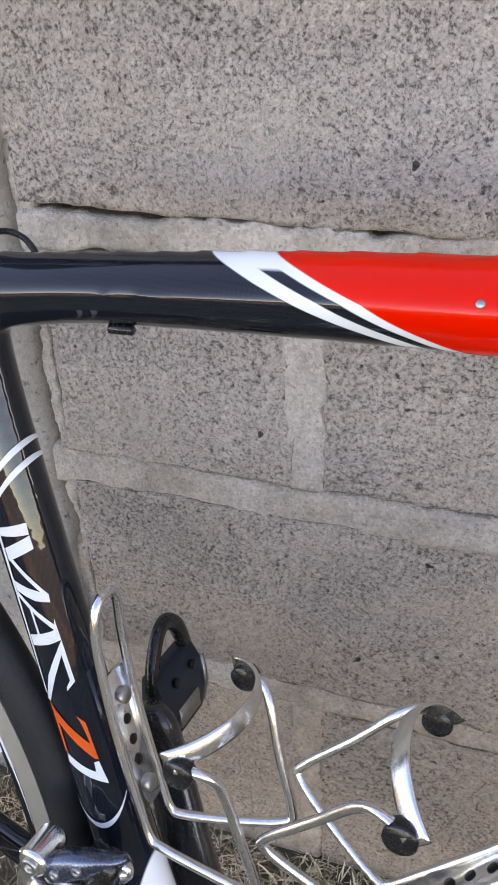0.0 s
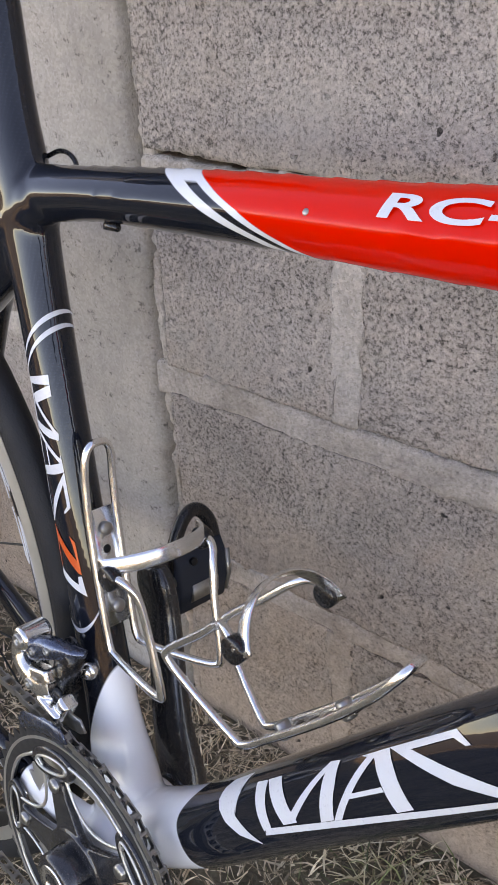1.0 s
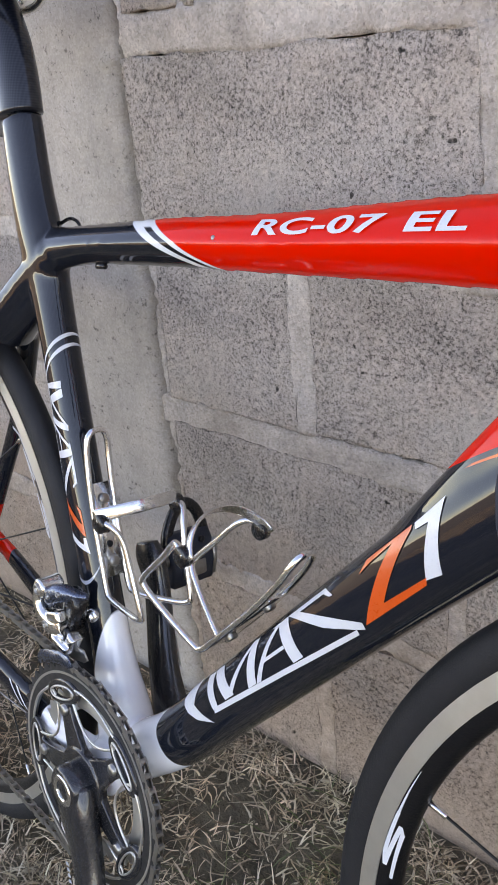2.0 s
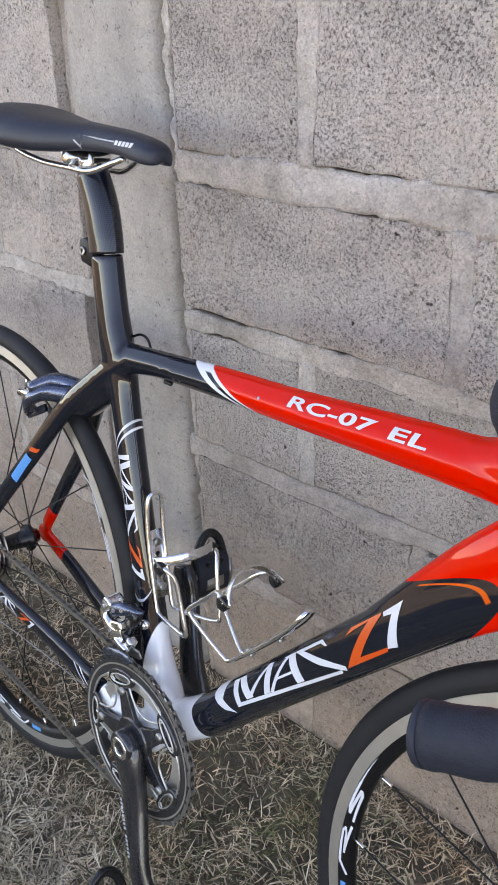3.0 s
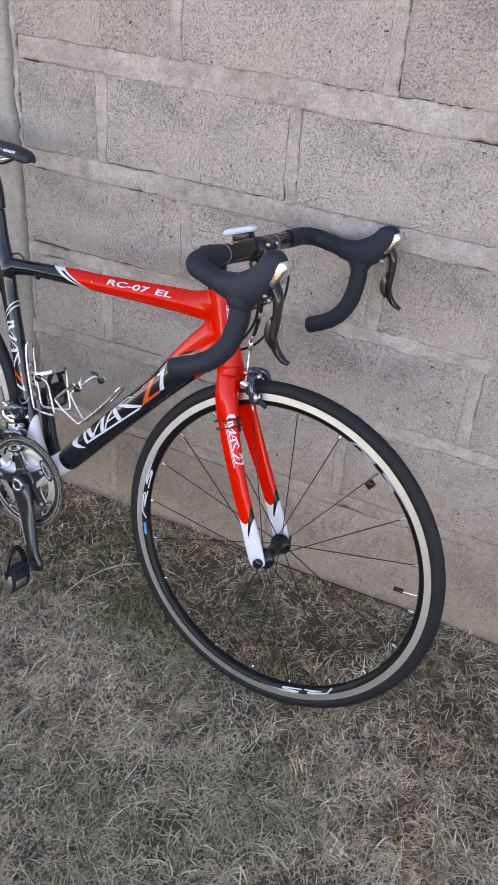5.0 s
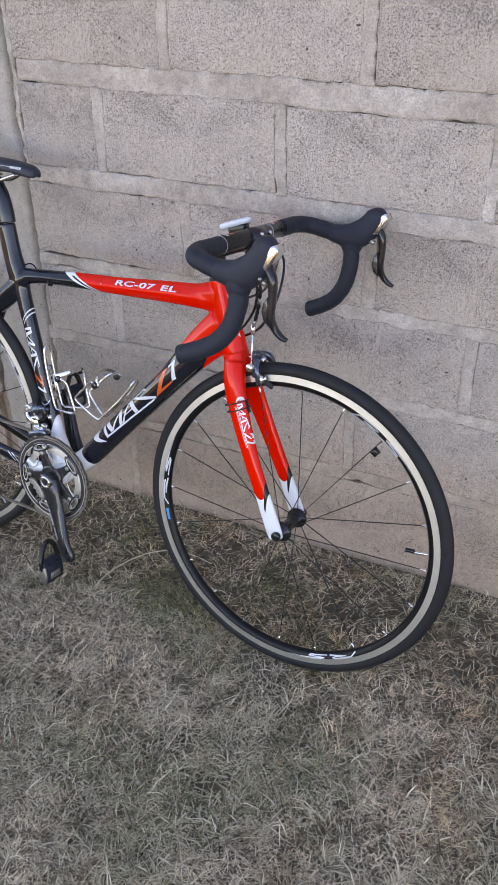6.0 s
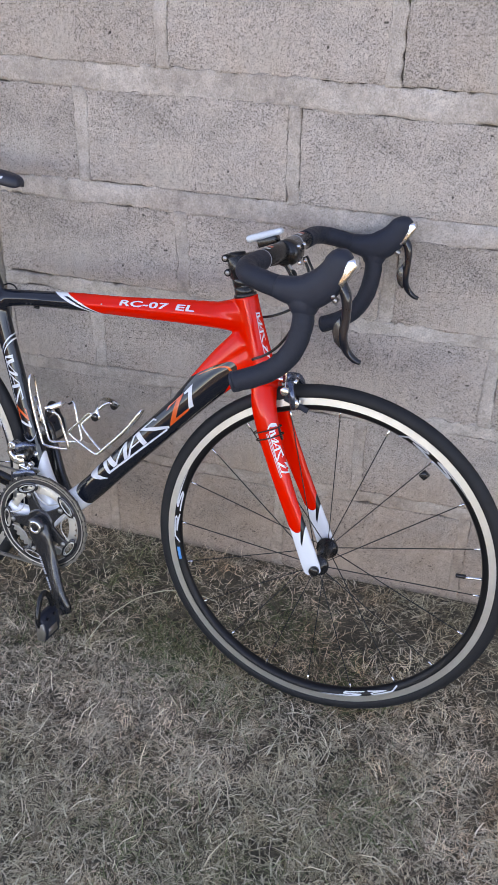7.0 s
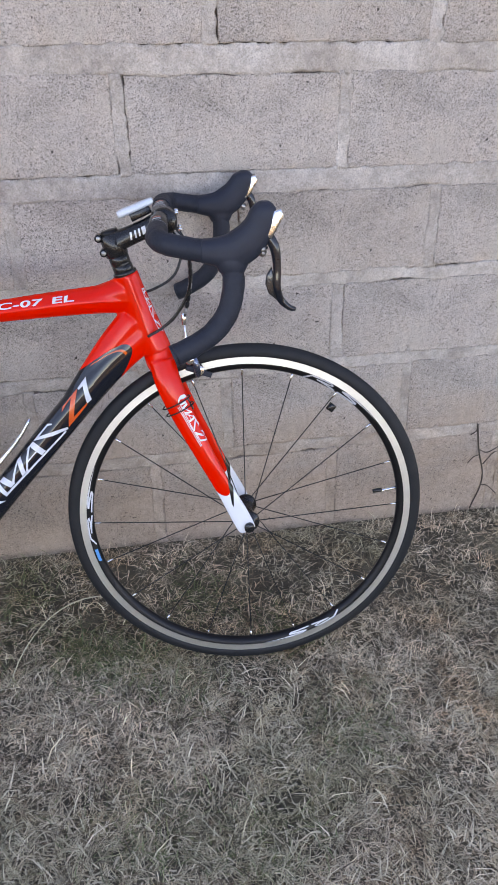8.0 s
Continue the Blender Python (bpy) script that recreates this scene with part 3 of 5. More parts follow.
white += [[(0.2613, -0.0109), (0.2672, -0.0112), (0.3037, 0.0143), (0.2982, 0.0156)], [(0.2936, 0.0171), (0.3148, 0.0176), (0.3171, 0.0063), (0.3182, -0.0125), (0.3068, -0.0125), (0.3055, 0.0022), (0.3039, 0.0138)], [(0.2795, -0.0002), (0.305, -0.0001), (0.3057, -0.0025), (0.2765, -0.0025)]]
white += [[(0.3148, 0.0176), (0.359, 0.018), (0.3666, 0.0089), (0.3633, 0.0091), (0.3569, 0.014), (0.3298, 0.0137), (0.379, -0.0145), (0.377, -0.0184), (0.3489, -0.0055), (0.3290, 0.0079)], [(0.2019, -0.0086), (0.2977, -0.0125), (0.3718, -0.016), (0.3701, -0.019), (0.2943, -0.0155), (0.1985, -0.0120)]]
white += [[(0.4465, 0.017), (0.473, 0.0196), (0.4477, -0.0165), (0.4367, -0.0145), (0.4511, 0.0032), (0.4572, 0.0116), (0.4467, 0.0125)]]
decal("logo_stroke", white, (0, 0, 0), DT, frame_ob, WHITE, frame_ob, "white decal strokes", up=DT_UP, wrap=0.027)
orange = [[(0.3941, 0.0097), (0.4028, 0.016), (0.4445, 0.0173), (0.4431, 0.0142), (0.4024, -0.0123), (0.4383, -0.0134), (0.4346, -0.0166), (0.3799, -0.0168), (0.3948, -0.0069), (0.4263, 0.0144), (0.4071, 0.0125)]]
LOGO = white + orange
decal("logo_flash", orange, (0, 0, 0), DT, frame_ob, ORANGE, frame_ob, "orange decal flash", up=DT_UP, wrap=0.027)
ST, ST_UP = (0.287, 0, -0.958), (0.958, 0, 0.287)




def bow(tip, centre, bend, low, high, thick, n=14):
    """A thin curved stripe that crosses a tube and tapers to its ends."""
    rows = [(low + (high - low) * k / n, thick * (0.35 + 0.65 * math.sin(math.pi * k / n)) / 2) for k in range(n + 1)]
    line = lambda v: tip + bend * (v - centre) ** 2
    return [(line(v) - h, v) for v, h in rows] + [(line(v) + h, v) for v, h in rows[::-1]]


marks = [bow(-0.3905, 0.030, 20.0, -0.010, 0.042, 0.0036), bow(-0.3815, 0.030, 20.0, -0.009, 0.042, 0.0036), bow(-0.1710, 0.003, -48.0, -0.014, 0.0215, 0.0034)]
on_seat_tube = lambda shape: [(-0.352 + (u - 0.198) * 0.564, v * 0.60 + 0.0020) for u, v in shape]
marks += [on_seat_tube(shape) for shape in white[1:]]
decal("stripe", marks, (0, 0, 0), ST, frame_ob, WHITE, frame_ob, "white decal strokes", up=ST_UP, wrap=0.018)
decal("logo_flash", [on_seat_tube(shape) for shape in orange], (0, 0, 0), ST, frame_ob, ORANGE, frame_ob, "orange decal flash", up=ST_UP, wrap=0.018)
CS = (-0.975, 0, 0.157)
decal("stripe", [stroke(0.10, -0.006, 0.125, 0.010, 0.004), stroke(0.112, -0.006, 0.138, 0.010, 0.003)], (0, -0.05, 0.0), CS, frame_ob, WHITE, frame_ob, up=(0.157, 0, 0.975))
on_stay = lambda shape: [(-0.338 + (u - 0.198) * 0.41, v * 0.42) for u, v in shape]
decal("logo_stroke", [on_stay(shape) for shape in white[1:]], (0, -0.05, 0.0), (0.975, 0, -0.157), frame_ob, WHITE, frame_ob, "white decal strokes", up=(0.157, 0, 0.975))
decal("logo_flash", [on_stay(shape) for shape in orange], (0, -0.05, 0.0), (0.975, 0, -0.157), frame_ob, ORANGE, frame_ob, "orange decal flash", up=(0.157, 0, 0.975))
SS = (-0.56, 0, -0.83)
decal("maker_label", [stroke(0.112, -0.0048, 0.112, 0.0062, 0.052)], (-0.19, -0.03, 0.375), SS, frame_ob, BLUE, frame_ob, "blue label on the seat stay", up=(-0.83, 0, 0.56), lift=0.0014)
decal("logo_flash", [stroke(0.090, -0.005, 0.098, 0.006, 0.008)], (-0.19, -0.03, 0.375), SS, frame_ob, ORANGE, frame_ob, up=(-0.83, 0, 0.56))
HT = (0.312, 0, -0.95)
decal("logo_stroke", [[(0.026 + (u - 0.198) * 0.30, v * 0.28) for u, v in shape] for shape in LOGO[1:]], (0.3765 + 0.027, -0.010, 0.5385), HT, frame_ob, WHITE, frame_ob, "white decal strokes", way=(-0.86, 0.50, -0.1), up=(0.5, 0.86, 0.0))


def lettering(text, height, stretch, origin, along, up, way, target, parent, label):
    """Letters of the built-in font laid on a surface."""
    font = bpy.data.curves.new("lettering", "FONT")
    font.body, font.size, font.space_character, font.offset = text, height / 0.7, 1.05, 0.0004
    holder = new("lettering_source", font)
    bpy.context.view_layer.update()
    me = bpy.data.meshes.new_from_object(holder.evaluated_get(bpy.context.evaluated_depsgraph_get()))
    bpy.data.objects.remove(holder)
    bm = bmesh.new()
    bm.from_mesh(me)
    bmesh.ops.triangulate(bm, faces=bm.faces)
    for _ in range(3):
        long = [e for e in bm.edges if e.calc_length() > 0.004]
        bmesh.ops.subdivide_edges(bm, edges=long, cuts=1)
        bmesh.ops.triangulate(bm, faces=bm.faces)
    o, a, c, d = Vector(origin), Vector(along).normalized(), Vector(up).normalized(), Vector(way).normalized()
    for v in bm.verts:
        p = o + a * (v.co.x * stretch + v.co.y * 0.18) + c * v.co.y
        hit, place, normal, _ = target.ray_cast(p - d * 0.05, d, distance=0.1)
        if not hit:
            _, place, normal, _ = target.closest_point_on_mesh(p)
        v.co = place + normal * 0.0011
    return piece("lettering", bm, WHITE, label, parent)


lettering("RC-07", 0.0108, 2.33, (0.144, -0.0160, 0.4815), (1, 0, 0.085), (-0.05, 0.62, 0.78), (0, 0.78, -0.62), frame_ob, frame_ob, "white model lettering on red")
lettering("EL", 0.0108, 2.45, (0.258, -0.0160, 0.4912), (1, 0, 0.085), (-0.05, 0.62, 0.78), (0, 0.78, -0.62), frame_ob, frame_ob, "white model lettering on red")

bm = bmesh.new()
_, spot, out, _ = frame_ob.ray_cast(Vector((0.109, -0.1, 0.4775)), Vector((0, 1, 0)))
rod(bm, spot - out * 0.006, spot + out * 0.0004, 0.0017, 14)
piece("cable_port", bm, STEEL, "small steel cable stop", frame_ob)
bm = bmesh.new()
rod(bm, (-0.046, -0.003, 0.4425), (-0.034, -0.003, 0.4435), 0.0024, 10)
piece("cable_port", bm, GLOSS, "", frame_ob)
bm = bmesh.new()
wire(bm, [(-0.130, 0.012, 0.468), (-0.116, 0.015, 0.4745), (-0.102, 0.015, 0.472), (-0.090, 0.012, 0.460)], 0.0016)
piece("cable_loop", bm, GLOSS, "", frame_ob)

# seat post with its clamp
bm = bmesh.new()
sweep(bm, [(-0.167, 0, 0.557, 0.0240, 0.0175), (-0.172, 0, 0.580, 0.0240, 0.0175), (-0.182, 0, 0.610, 0.0235, 0.017), (-0.201, 0, 0.641, 0.0225, 0.016)], 20)
post = piece("seatpost", bm, CARBON, "glossy black carbon seatpost head")
bm = bmesh.new()
slab(bm, [(-0.182, 0.538), (-0.204, 0.541), (-0.211, 0.552), (-0.210, 0.566), (-0.198, 0.570), (-0.184, 0.566)], 0.018, Matrix(), 0.002)
piece("clamp_ear", bm, BLACK, "", post)
bm = bmesh.new()
lathe(bm, [(0.0022, -0.0112), (0.0052, -0.0112), (0.0056, -0.0090), (0.0022, -0.0090)], 18, (-0.201, 0, 0.554))
piece("clamp_bolt", bm, STEEL, "", post)
bm = bmesh.new()
box(bm, (0.044, 0.030, 0.012), pose(-0.205, 0, 0.649, 0, -8, 0), 0.003)
rod(bm, (-0.212, -0.029, 0.655), (-0.212, 0.029, 0.655), 0.0075, 14)
rod(bm, (-0.186, -0.012, 0.643), (-0.186, -0.012, 0.662), 0.0035, 10)
piece("saddle_clamp", bm, SILVER, "polished clamp", post)

# saddle
bm = bmesh.new()
rings = []
for x, half, top, low in spline([(-0.060, 0.006, 0.684, 0.676), (-0.064, 0.014, 0.691, 0.671), (-0.080, 0.0195, 0.697, 0.670), (-0.12, 0.021, 0.7015, 0.674), (-0.17, 0.026, 0.703, 0.672), (-0.22, 0.043, 0.704, 0.664), (-0.27, 0.060, 0.708, 0.660), (-0.31, 0.066, 0.712, 0.664), (-0.335, 0.055, 0.712, 0.676), (-0.345, 0.030, 0.708, 0.688)], 5):
    ring = []
    for k in range(24):
        w = 2 * math.pi * k / 24
        cw, sw = math.cos(w), math.sin(w)
        y = half * math.copysign(abs(cw) ** 0.75, cw)
        z = (top - low) * 0.62 * abs(sw) ** 0.8 if sw > 0 else -(top - low) * 0.38 * abs(sw) ** 0.5 * (0.25 + 0.75 * abs(cw) ** 0.5)
        ring.append((x - 0.014, y, low + (top - low) * 0.38 + z - 0.006))
    rings.append(ring)
skin(bm, rings)
saddle = piece("saddle", bm, SADDLE, "dark blue-black padded saddle")
bm = bmesh.new()
for side in (-1, 1):
    wire(bm, [(-0.1280, 0.010 * side, 0.6680), (-0.1450, 0.016 * side, 0.6600), (-0.1750, 0.021 * side, 0.6490), (-0.2150, 0.0215 * side, 0.6480), (-0.2700, 0.022 * side, 0.6480), (-0.3100, 0.030 * side, 0.6560), (-0.3300, 0.034 * side, 0.6700)], 0.0036, 10)
piece("saddle_rail", bm, SILVER, "polished rails", saddle)
curve = [(-0.185, -0.004), (-0.165, -0.009), (-0.145, -0.0105), (-0.120, -0.0105)]
decal("saddle_piping", [[(x, z - 0.0008) for x, z in curve] + [(x, z + 0.0008) for x, z in curve[::-1]]], (-0.01, -0.04, 0.694), (1, 0, 0), saddle, GREY, saddle, "thin grey piping", way=(0, 0.75, -0.66), up=(0, 0.66, 0.75))
decal("saddle_mark", [stroke(-0.122 + 0.006 * i, -0.0055, -0.120 + 0.006 * i, -0.001, 0.0045) for i in range(5)], (-0.01, -0.03, 0.686), (1, 0, 0), saddle, WHITE, saddle, "pale unreadable mark", up=(0, 0, 1))

# fork
bm = bmesh.new()
sweep(bm, [(0.4350, 0, 0.4080, 0.0252, 0.0252), (0.4370, 0, 0.4005, 0.0258, 0.0260), (0.4430, 0, 0.380, 0.0262, 0.0285), (0.4500, 0, 0.358, 0.019, 0.030)], 20)
for side in (-1, 1):
    sweep(bm, [(0.4445, 0.012 * side, 0.385, 0.0235, 0.020), (0.4540, 0.027 * side, 0.350, 0.0235, 0.014), (0.4755, 0.037 * side, 0.295, 0.0208, 0.011), (0.5130, 0.046 * side, 0.215, 0.0172, 0.0105), (0.5480, 0.050 * side, 0.145, 0.0162, 0.0095), (0.5725, 0.051 * side, 0.094, 0.0180, 0.0075), (0.587, 0.051 * side, 0.062, 0.0175, 0.0060), (0.590, 0.051 * side, 0.055, 0.0130, 0.0050)], 14, power=2.4)
fork = settle(piece("fork", bm, FORK, "red carbon fork with white tips"), 0.0021, 5)
FK = (0.455, 0, -0.89)
decal("logo_stroke", [[(0.050 + (u - 0.156) * 0.31, v * 0.36 - 0.003) for u, v in shape] for shape in LOGO], (0.450, -0.04, 0.375), FK, fork, WHITE, fork, "white decal strokes", up=(0.89, 0, 0.455))
decal("fork_line", [[(0.066, v), (0.150, v), (0.150, v + 0.0011), (0.066, v + 0.0011)] for v in (-0.0135, -0.0110)], (0.450, -0.04, 0.375), FK, fork, WHITE, fork, "thin white decal line", up=(0.89, 0, 0.455))


# ---- wheels ----
def wheel(name, label, at, spokes, phase, cross, marks):
    """Rim, tyre, hub, spokes, nipples, valve and rim marks, about the y axis."""
    bm = bmesh.new()
    lathe(bm, [(0.3215, -0.0098), (0.3215, 0.0098), (0.3080, 0.0104), (0.3010, 0.0092), (0.2970, 0.0050), (0.2960, 0.0), (0.2970, -0.0050), (0.3010, -0.0092), (0.3080, -0.0104)], 128)
    rim = sharp(part(name, bm, BLACK, bicycle, label, True, UP @ Matrix.Translation(at)), 50)
    bm = bmesh.new()
    lathe(bm, [(0.3195, -0.0088), (0.3230, -0.0114), (0.3305, -0.0126), (0.3380, -0.0098), (0.3425, -0.0050), (0.3440, 0.0), (0.3425, 0.0050), (0.3380, 0.0098), (0.3305, 0.0126), (0.3230, 0.0114), (0.3195, 0.0088), (0.3150, 0.0)], 128)
    part("tyre", bm, RUBBER, rim, "black road tyre")
    for side in (-1, 1):
        bm = bmesh.new()
        lathe(bm, [(0.3212, side * 0.0098), (0.3212, side * 0.0108), (0.3085, side * 0.0113), (0.3085, side * 0.0104)], 128)
        sharp(part("brake_track", bm, BRUSHED, rim, "machined silver brake track"), 40)
    flange = 0.034
    bm = bmesh.new()
    lathe(bm, [(0.0001, -0.050), (0.011, -0.050), (0.013, -0.042), (0.019, -0.040), (0.0215, -0.037), (0.0215, -0.032), (0.014, -0.028), (0.012, 0.0), (0.014, 0.028), (0.0215, 0.032), (0.0215, 0.037), (0.019, 0.040), (0.013, 0.042), (0.011, 0.050), (0.0001, 0.050)], 28, closed=False)
    part("hub", bm, GLOSS, rim, "black hub")
    for i in range(spokes):
        side = -1 if i % 2 == 0 else 1
        w = radians(phase + 360 * i / spokes)
        v = w + (radians(cross) * (1 if (i // 2) % 2 else -1))
        a = Vector((0.019 * math.cos(v), side * flange, 0.019 * math.sin(v)))
        b = Vector((0.2972 * math.cos(w), side * 0.002, 0.2972 * math.sin(w)))
        bm = bmesh.new()
        rod(bm, a, b, 0.0010, 6)
        spoke = part("spoke", bm, DARK_STEEL, rim)
        bm = bmesh.new()
        rod(bm, a.lerp(b, 0.952), b, 0.0021, 8)
        part("nipple", bm, SILVER, spoke, "silver nipple")
    for pen, start, material in marks:
        bm = bmesh.new()
        arc = 0.303 * radians(1.0)
        spot = lambda u, h: (start - u / arc, 0.2984 + h)
        for (u0, h0, w0), (u1, h1, w1) in zip(pen, pen[1:]):
            d = Vector((u1 - u0, h1 - h0)).normalized()
            n, rows = max(1, int(math.hypot(u1 - u0, h1 - h0) / 0.004)), []
            for i in range(n + 1):
                k = -0.0006 / max(1e-6, math.hypot(u1 - u0, h1 - h0)) + (i / n) * (1 + 0.0012 / max(1e-6, math.hypot(u1 - u0, h1 - h0)))
                u, h, half = u0 + (u1 - u0) * k, h0 + (h1 - h0) * k, w0 + (w1 - w0) * i / n
                row = []
                for side in (-1, 1):
                    turn, r = spot(u - d.y * half * side, h + d.x * half * side)
                    y = -(0.0104 + 0.0006 - max(0.0, 0.3080 - r) * 0.16)
                    row.append(bm.verts.new((r * math.cos(radians(turn)), y, r * math.sin(radians(turn)))))
                rows.append(row)
            for a, b in zip(rows, rows[1:]):
                bm.faces.new((a[0], a[1], b[1], b[0]))
        part("rim_mark", bm, material, rim)
    return rim


def rim_writing(start, blue=True, shade=WHITE):
    """A pale flowing mark of two bold bent strokes that run clockwise, after a short blue one."""
    first = [(0.004, 0.0, 0.0015), (0.018, 0.0082, 0.0015), (0.058, 0.0084, 0.0012), (0.063, 0.0062, 0.0012), (0.056, 0.0044, 0.0011), (0.030, 0.0042, 0.0011), (0.068, 0.0002, 0.0014)]
    second = [(0.130, 0.0082, 0.0012), (0.094, 0.0084, 0.0015), (0.084, 0.0064, 0.0015), (0.120, 0.0034, 0.0015), (0.115, 0.0006, 0.0015), (0.076, 0.0004, 0.0012)]
    tail = [(0.130, 0.0082, 0.0009), (0.170, 0.0088, 0.0002)]
    marks = [(pen, start, shade) for pen in (first, second, tail)]
    return marks + ([([(-0.034, 0.0040, 0.0030), (-0.008, 0.0040, 0.0030)], start, BLUE)] if blue else [])


front = wheel("front_wheel", "front wheel with a black rim and thin dark spokes", (0.592, 0, 0.0665), 20, 1.0, 0.0, rim_writing(190) + rim_writing(309, False) + rim_writing(70, False, GREY))
bm = bmesh.new()
w = radians(7.7)
rod(bm, (0.298 * math.cos(w), 0, 0.298 * math.sin(w)), (0.262 * math.cos(w), 0, 0.246 * math.sin(w)), 0.0030, 10)
valve = part("valve", bm, SILVER, front, "silver valve stem with a dark cap")
bm = bmesh.new()
rod(bm, (0.268 * math.cos(w), 0, 0.268 * math.sin(w)), (0.250 * math.cos(w), 0, 0.250 * math.sin(w)), 0.0042, 10)
part("valve_cap", bm, GLOSS, valve)
bm = bmesh.new()
w = radians(53.4)
box(bm, (0.014, 0.013, 0.013), Matrix.Translation((0.268 * math.cos(w), -0.004, 0.268 * math.sin(w))) @ pose(0, 0, 0, 0, -54, 0), 0.003)
part("spoke_magnet", bm, GLOSS, front, "small black speed magnet")
bm = bmesh.new()
rod(bm, (0, -0.064, 0), (0, -0.055, 0), 0.0095, 18)
part("axle_nut", bm, GLOSS, front, "black axle nut")
bm = bmesh.new()
rod(bm, (0, 0.055, 0), (0, 0.064, 0), 0.0095, 18)
wire(bm, [(0, 0.062, 0), (-0.012, 0.068, 0.016), (-0.026, 0.070, 0.030), (-0.045, 0.068, 0.038)], 0.004)
part("quick_release", bm, GLOSS, front, "black quick-release lever")

rear = wheel("rear_wheel", "rear wheel with a black rim and thin dark spokes", (-0.400, 0, 0.065), 20, 6.0, 38.0, rim_writing(286) + rim_writing(45, False) + rim_writing(166, False))
bm = bmesh.new()
for i, teeth in enumerate((25, 21, 19, 17, 15, 13, 12)):
    r, y = teeth * 0.0127 / (2 * math.pi), -0.026 - 0.004 * i
    lathe(bm, [(0.015, y - 0.0009), (r, y - 0.0009), (r + 0.003, y), (r, y + 0.0009), (0.015, y + 0.0009)], 40)
part("cassette", bm, STEEL, rear, "worn steel sprockets")


# ---- drive ----
def ring_with_teeth(bm, teeth, y, thick, inner):
    pitch = teeth * 0.0127 / (2 * math.pi)
    n = teeth * 4
    wave = (-0.0032, 0.0005, 0.0030, 0.0005)
    rings = []
    for k in range(n):
        w = 2 * math.pi * k / n
        out = pitch + wave[k % 4]
        c, q = math.cos(w), math.sin(w)
        rings.append([Vector((r * c, y + d, r * q)) for r, d in ((inner, -thick / 2), (pitch - 0.006, -thick / 2), (out, -thick / 5), (out, thick / 5), (pitch - 0.006, thick / 2), (inner, thick / 2))])
    return skin(bm, rings, close=True)


bm = bmesh.new()
ring_with_teeth(bm, 52, -0.0485, 0.0034, 0.0885)
ring = sharp(piece("chainring", bm, RING, "polished large chainring"), 30)
bm = bmesh.new()
ring_with_teeth(bm, 39, -0.0410, 0.0034, 0.0635)
sharp(piece("inner_chainring", bm, BRUSHED, "smaller inner chainring", ring), 30)
bm = bmesh.new()
lathe(bm, [(0.0972, -0.0505), (0.0995, -0.0508), (0.0995, -0.0495), (0.0972, -0.0495)], 80)
sharp(piece("ring_face", bm, BRUSHED, "bright bevel", ring), 30)
ARM_TURN = math.degrees(math.atan2(-0.158, 0.068))
bm = bmesh.new()
for i in range(5):
    turn = pose(0, 0, 0, 0, -(ARM_TURN + 36 + 72 * i), 0)
    slab(bm, [(0.012, -0.020), (0.036, -0.0125), (0.056, -0.0090), (0.0715, -0.0085), (0.0715, 0.0085), (0.056, 0.0090), (0.036, 0.0125), (0.012, 0.020)], 0.006, turn @ Matrix.Translation((0, -0.050, 0)), 0.0015)
    oval = [(0.0800 + 0.0088 * math.sin(radians(a)), -0.050, 0.0235 * math.cos(radians(a))) for a in range(0, 360, 30)]
    sweep(bm, [(*(turn @ Vector(p)), 0.0040, 0.0030) for p in oval + oval[:1]], 8, 4, (0, 1, 0), 2.6, True)
rod(bm, (0, -0.055, 0), (0, -0.046, 0), 0.031, 32)
spider = settle(piece("spider", bm, ARM, "dark five-arm spider", ring), 0.0011, 3)
for i in range(5):
    turn = pose(0, 0, 0, 0, -(ARM_TURN + 72 * i), 0)
    bm = bmesh.new()
    edge = [(r * math.cos(radians(a)), -0.0515, r * math.sin(radians(a))) for r, a in ((0.087, -20), (0.0885, 0), (0.087, 20), (0.079, 25), (0.062, 20), (0.051, 8), (0.051, -8), (0.062, -20), (0.079, -25), (0.087, -20))]
    sweep(bm, [(*(turn @ Vector(p)), 0.0013, 0.0011) for p in edge], 8, 4, (0, 1, 0), 2.0, True)
    piece("window_rim", bm, BRUSHED, "bright rim of an opening", ring)
    bm = bmesh.new()
    turn = pose(0, 0, 0, 0, -(ARM_TURN + 36 + 72 * i), 0)
    edge = [(0.0800 + 0.0062 * math.sin(radians(a)), -0.0526, 0.0200 * math.cos(radians(a))) for a in range(0, 390, 30)]
    sweep(bm, [(*(turn @ Vector(p)), 0.0010, 0.0009) for p in edge], 8, 4, (0, 1, 0), 2.0, True)
    piece("slot_rim", bm, BRUSHED, "bright rim of an oval slot", ring)
for i in range(5):
    turn = pose(0, 0, 0, 0, -(ARM_TURN + 36 + 72 * i), 0)
    bm = bmesh.new()
    rod(bm, turn @ Vector((0.065, -0.056, 0)), turn @ Vector((0.065, -0.038, 0)), 0.0052, 14)
    piece("ring_bolt", bm, STEEL, "", ring)


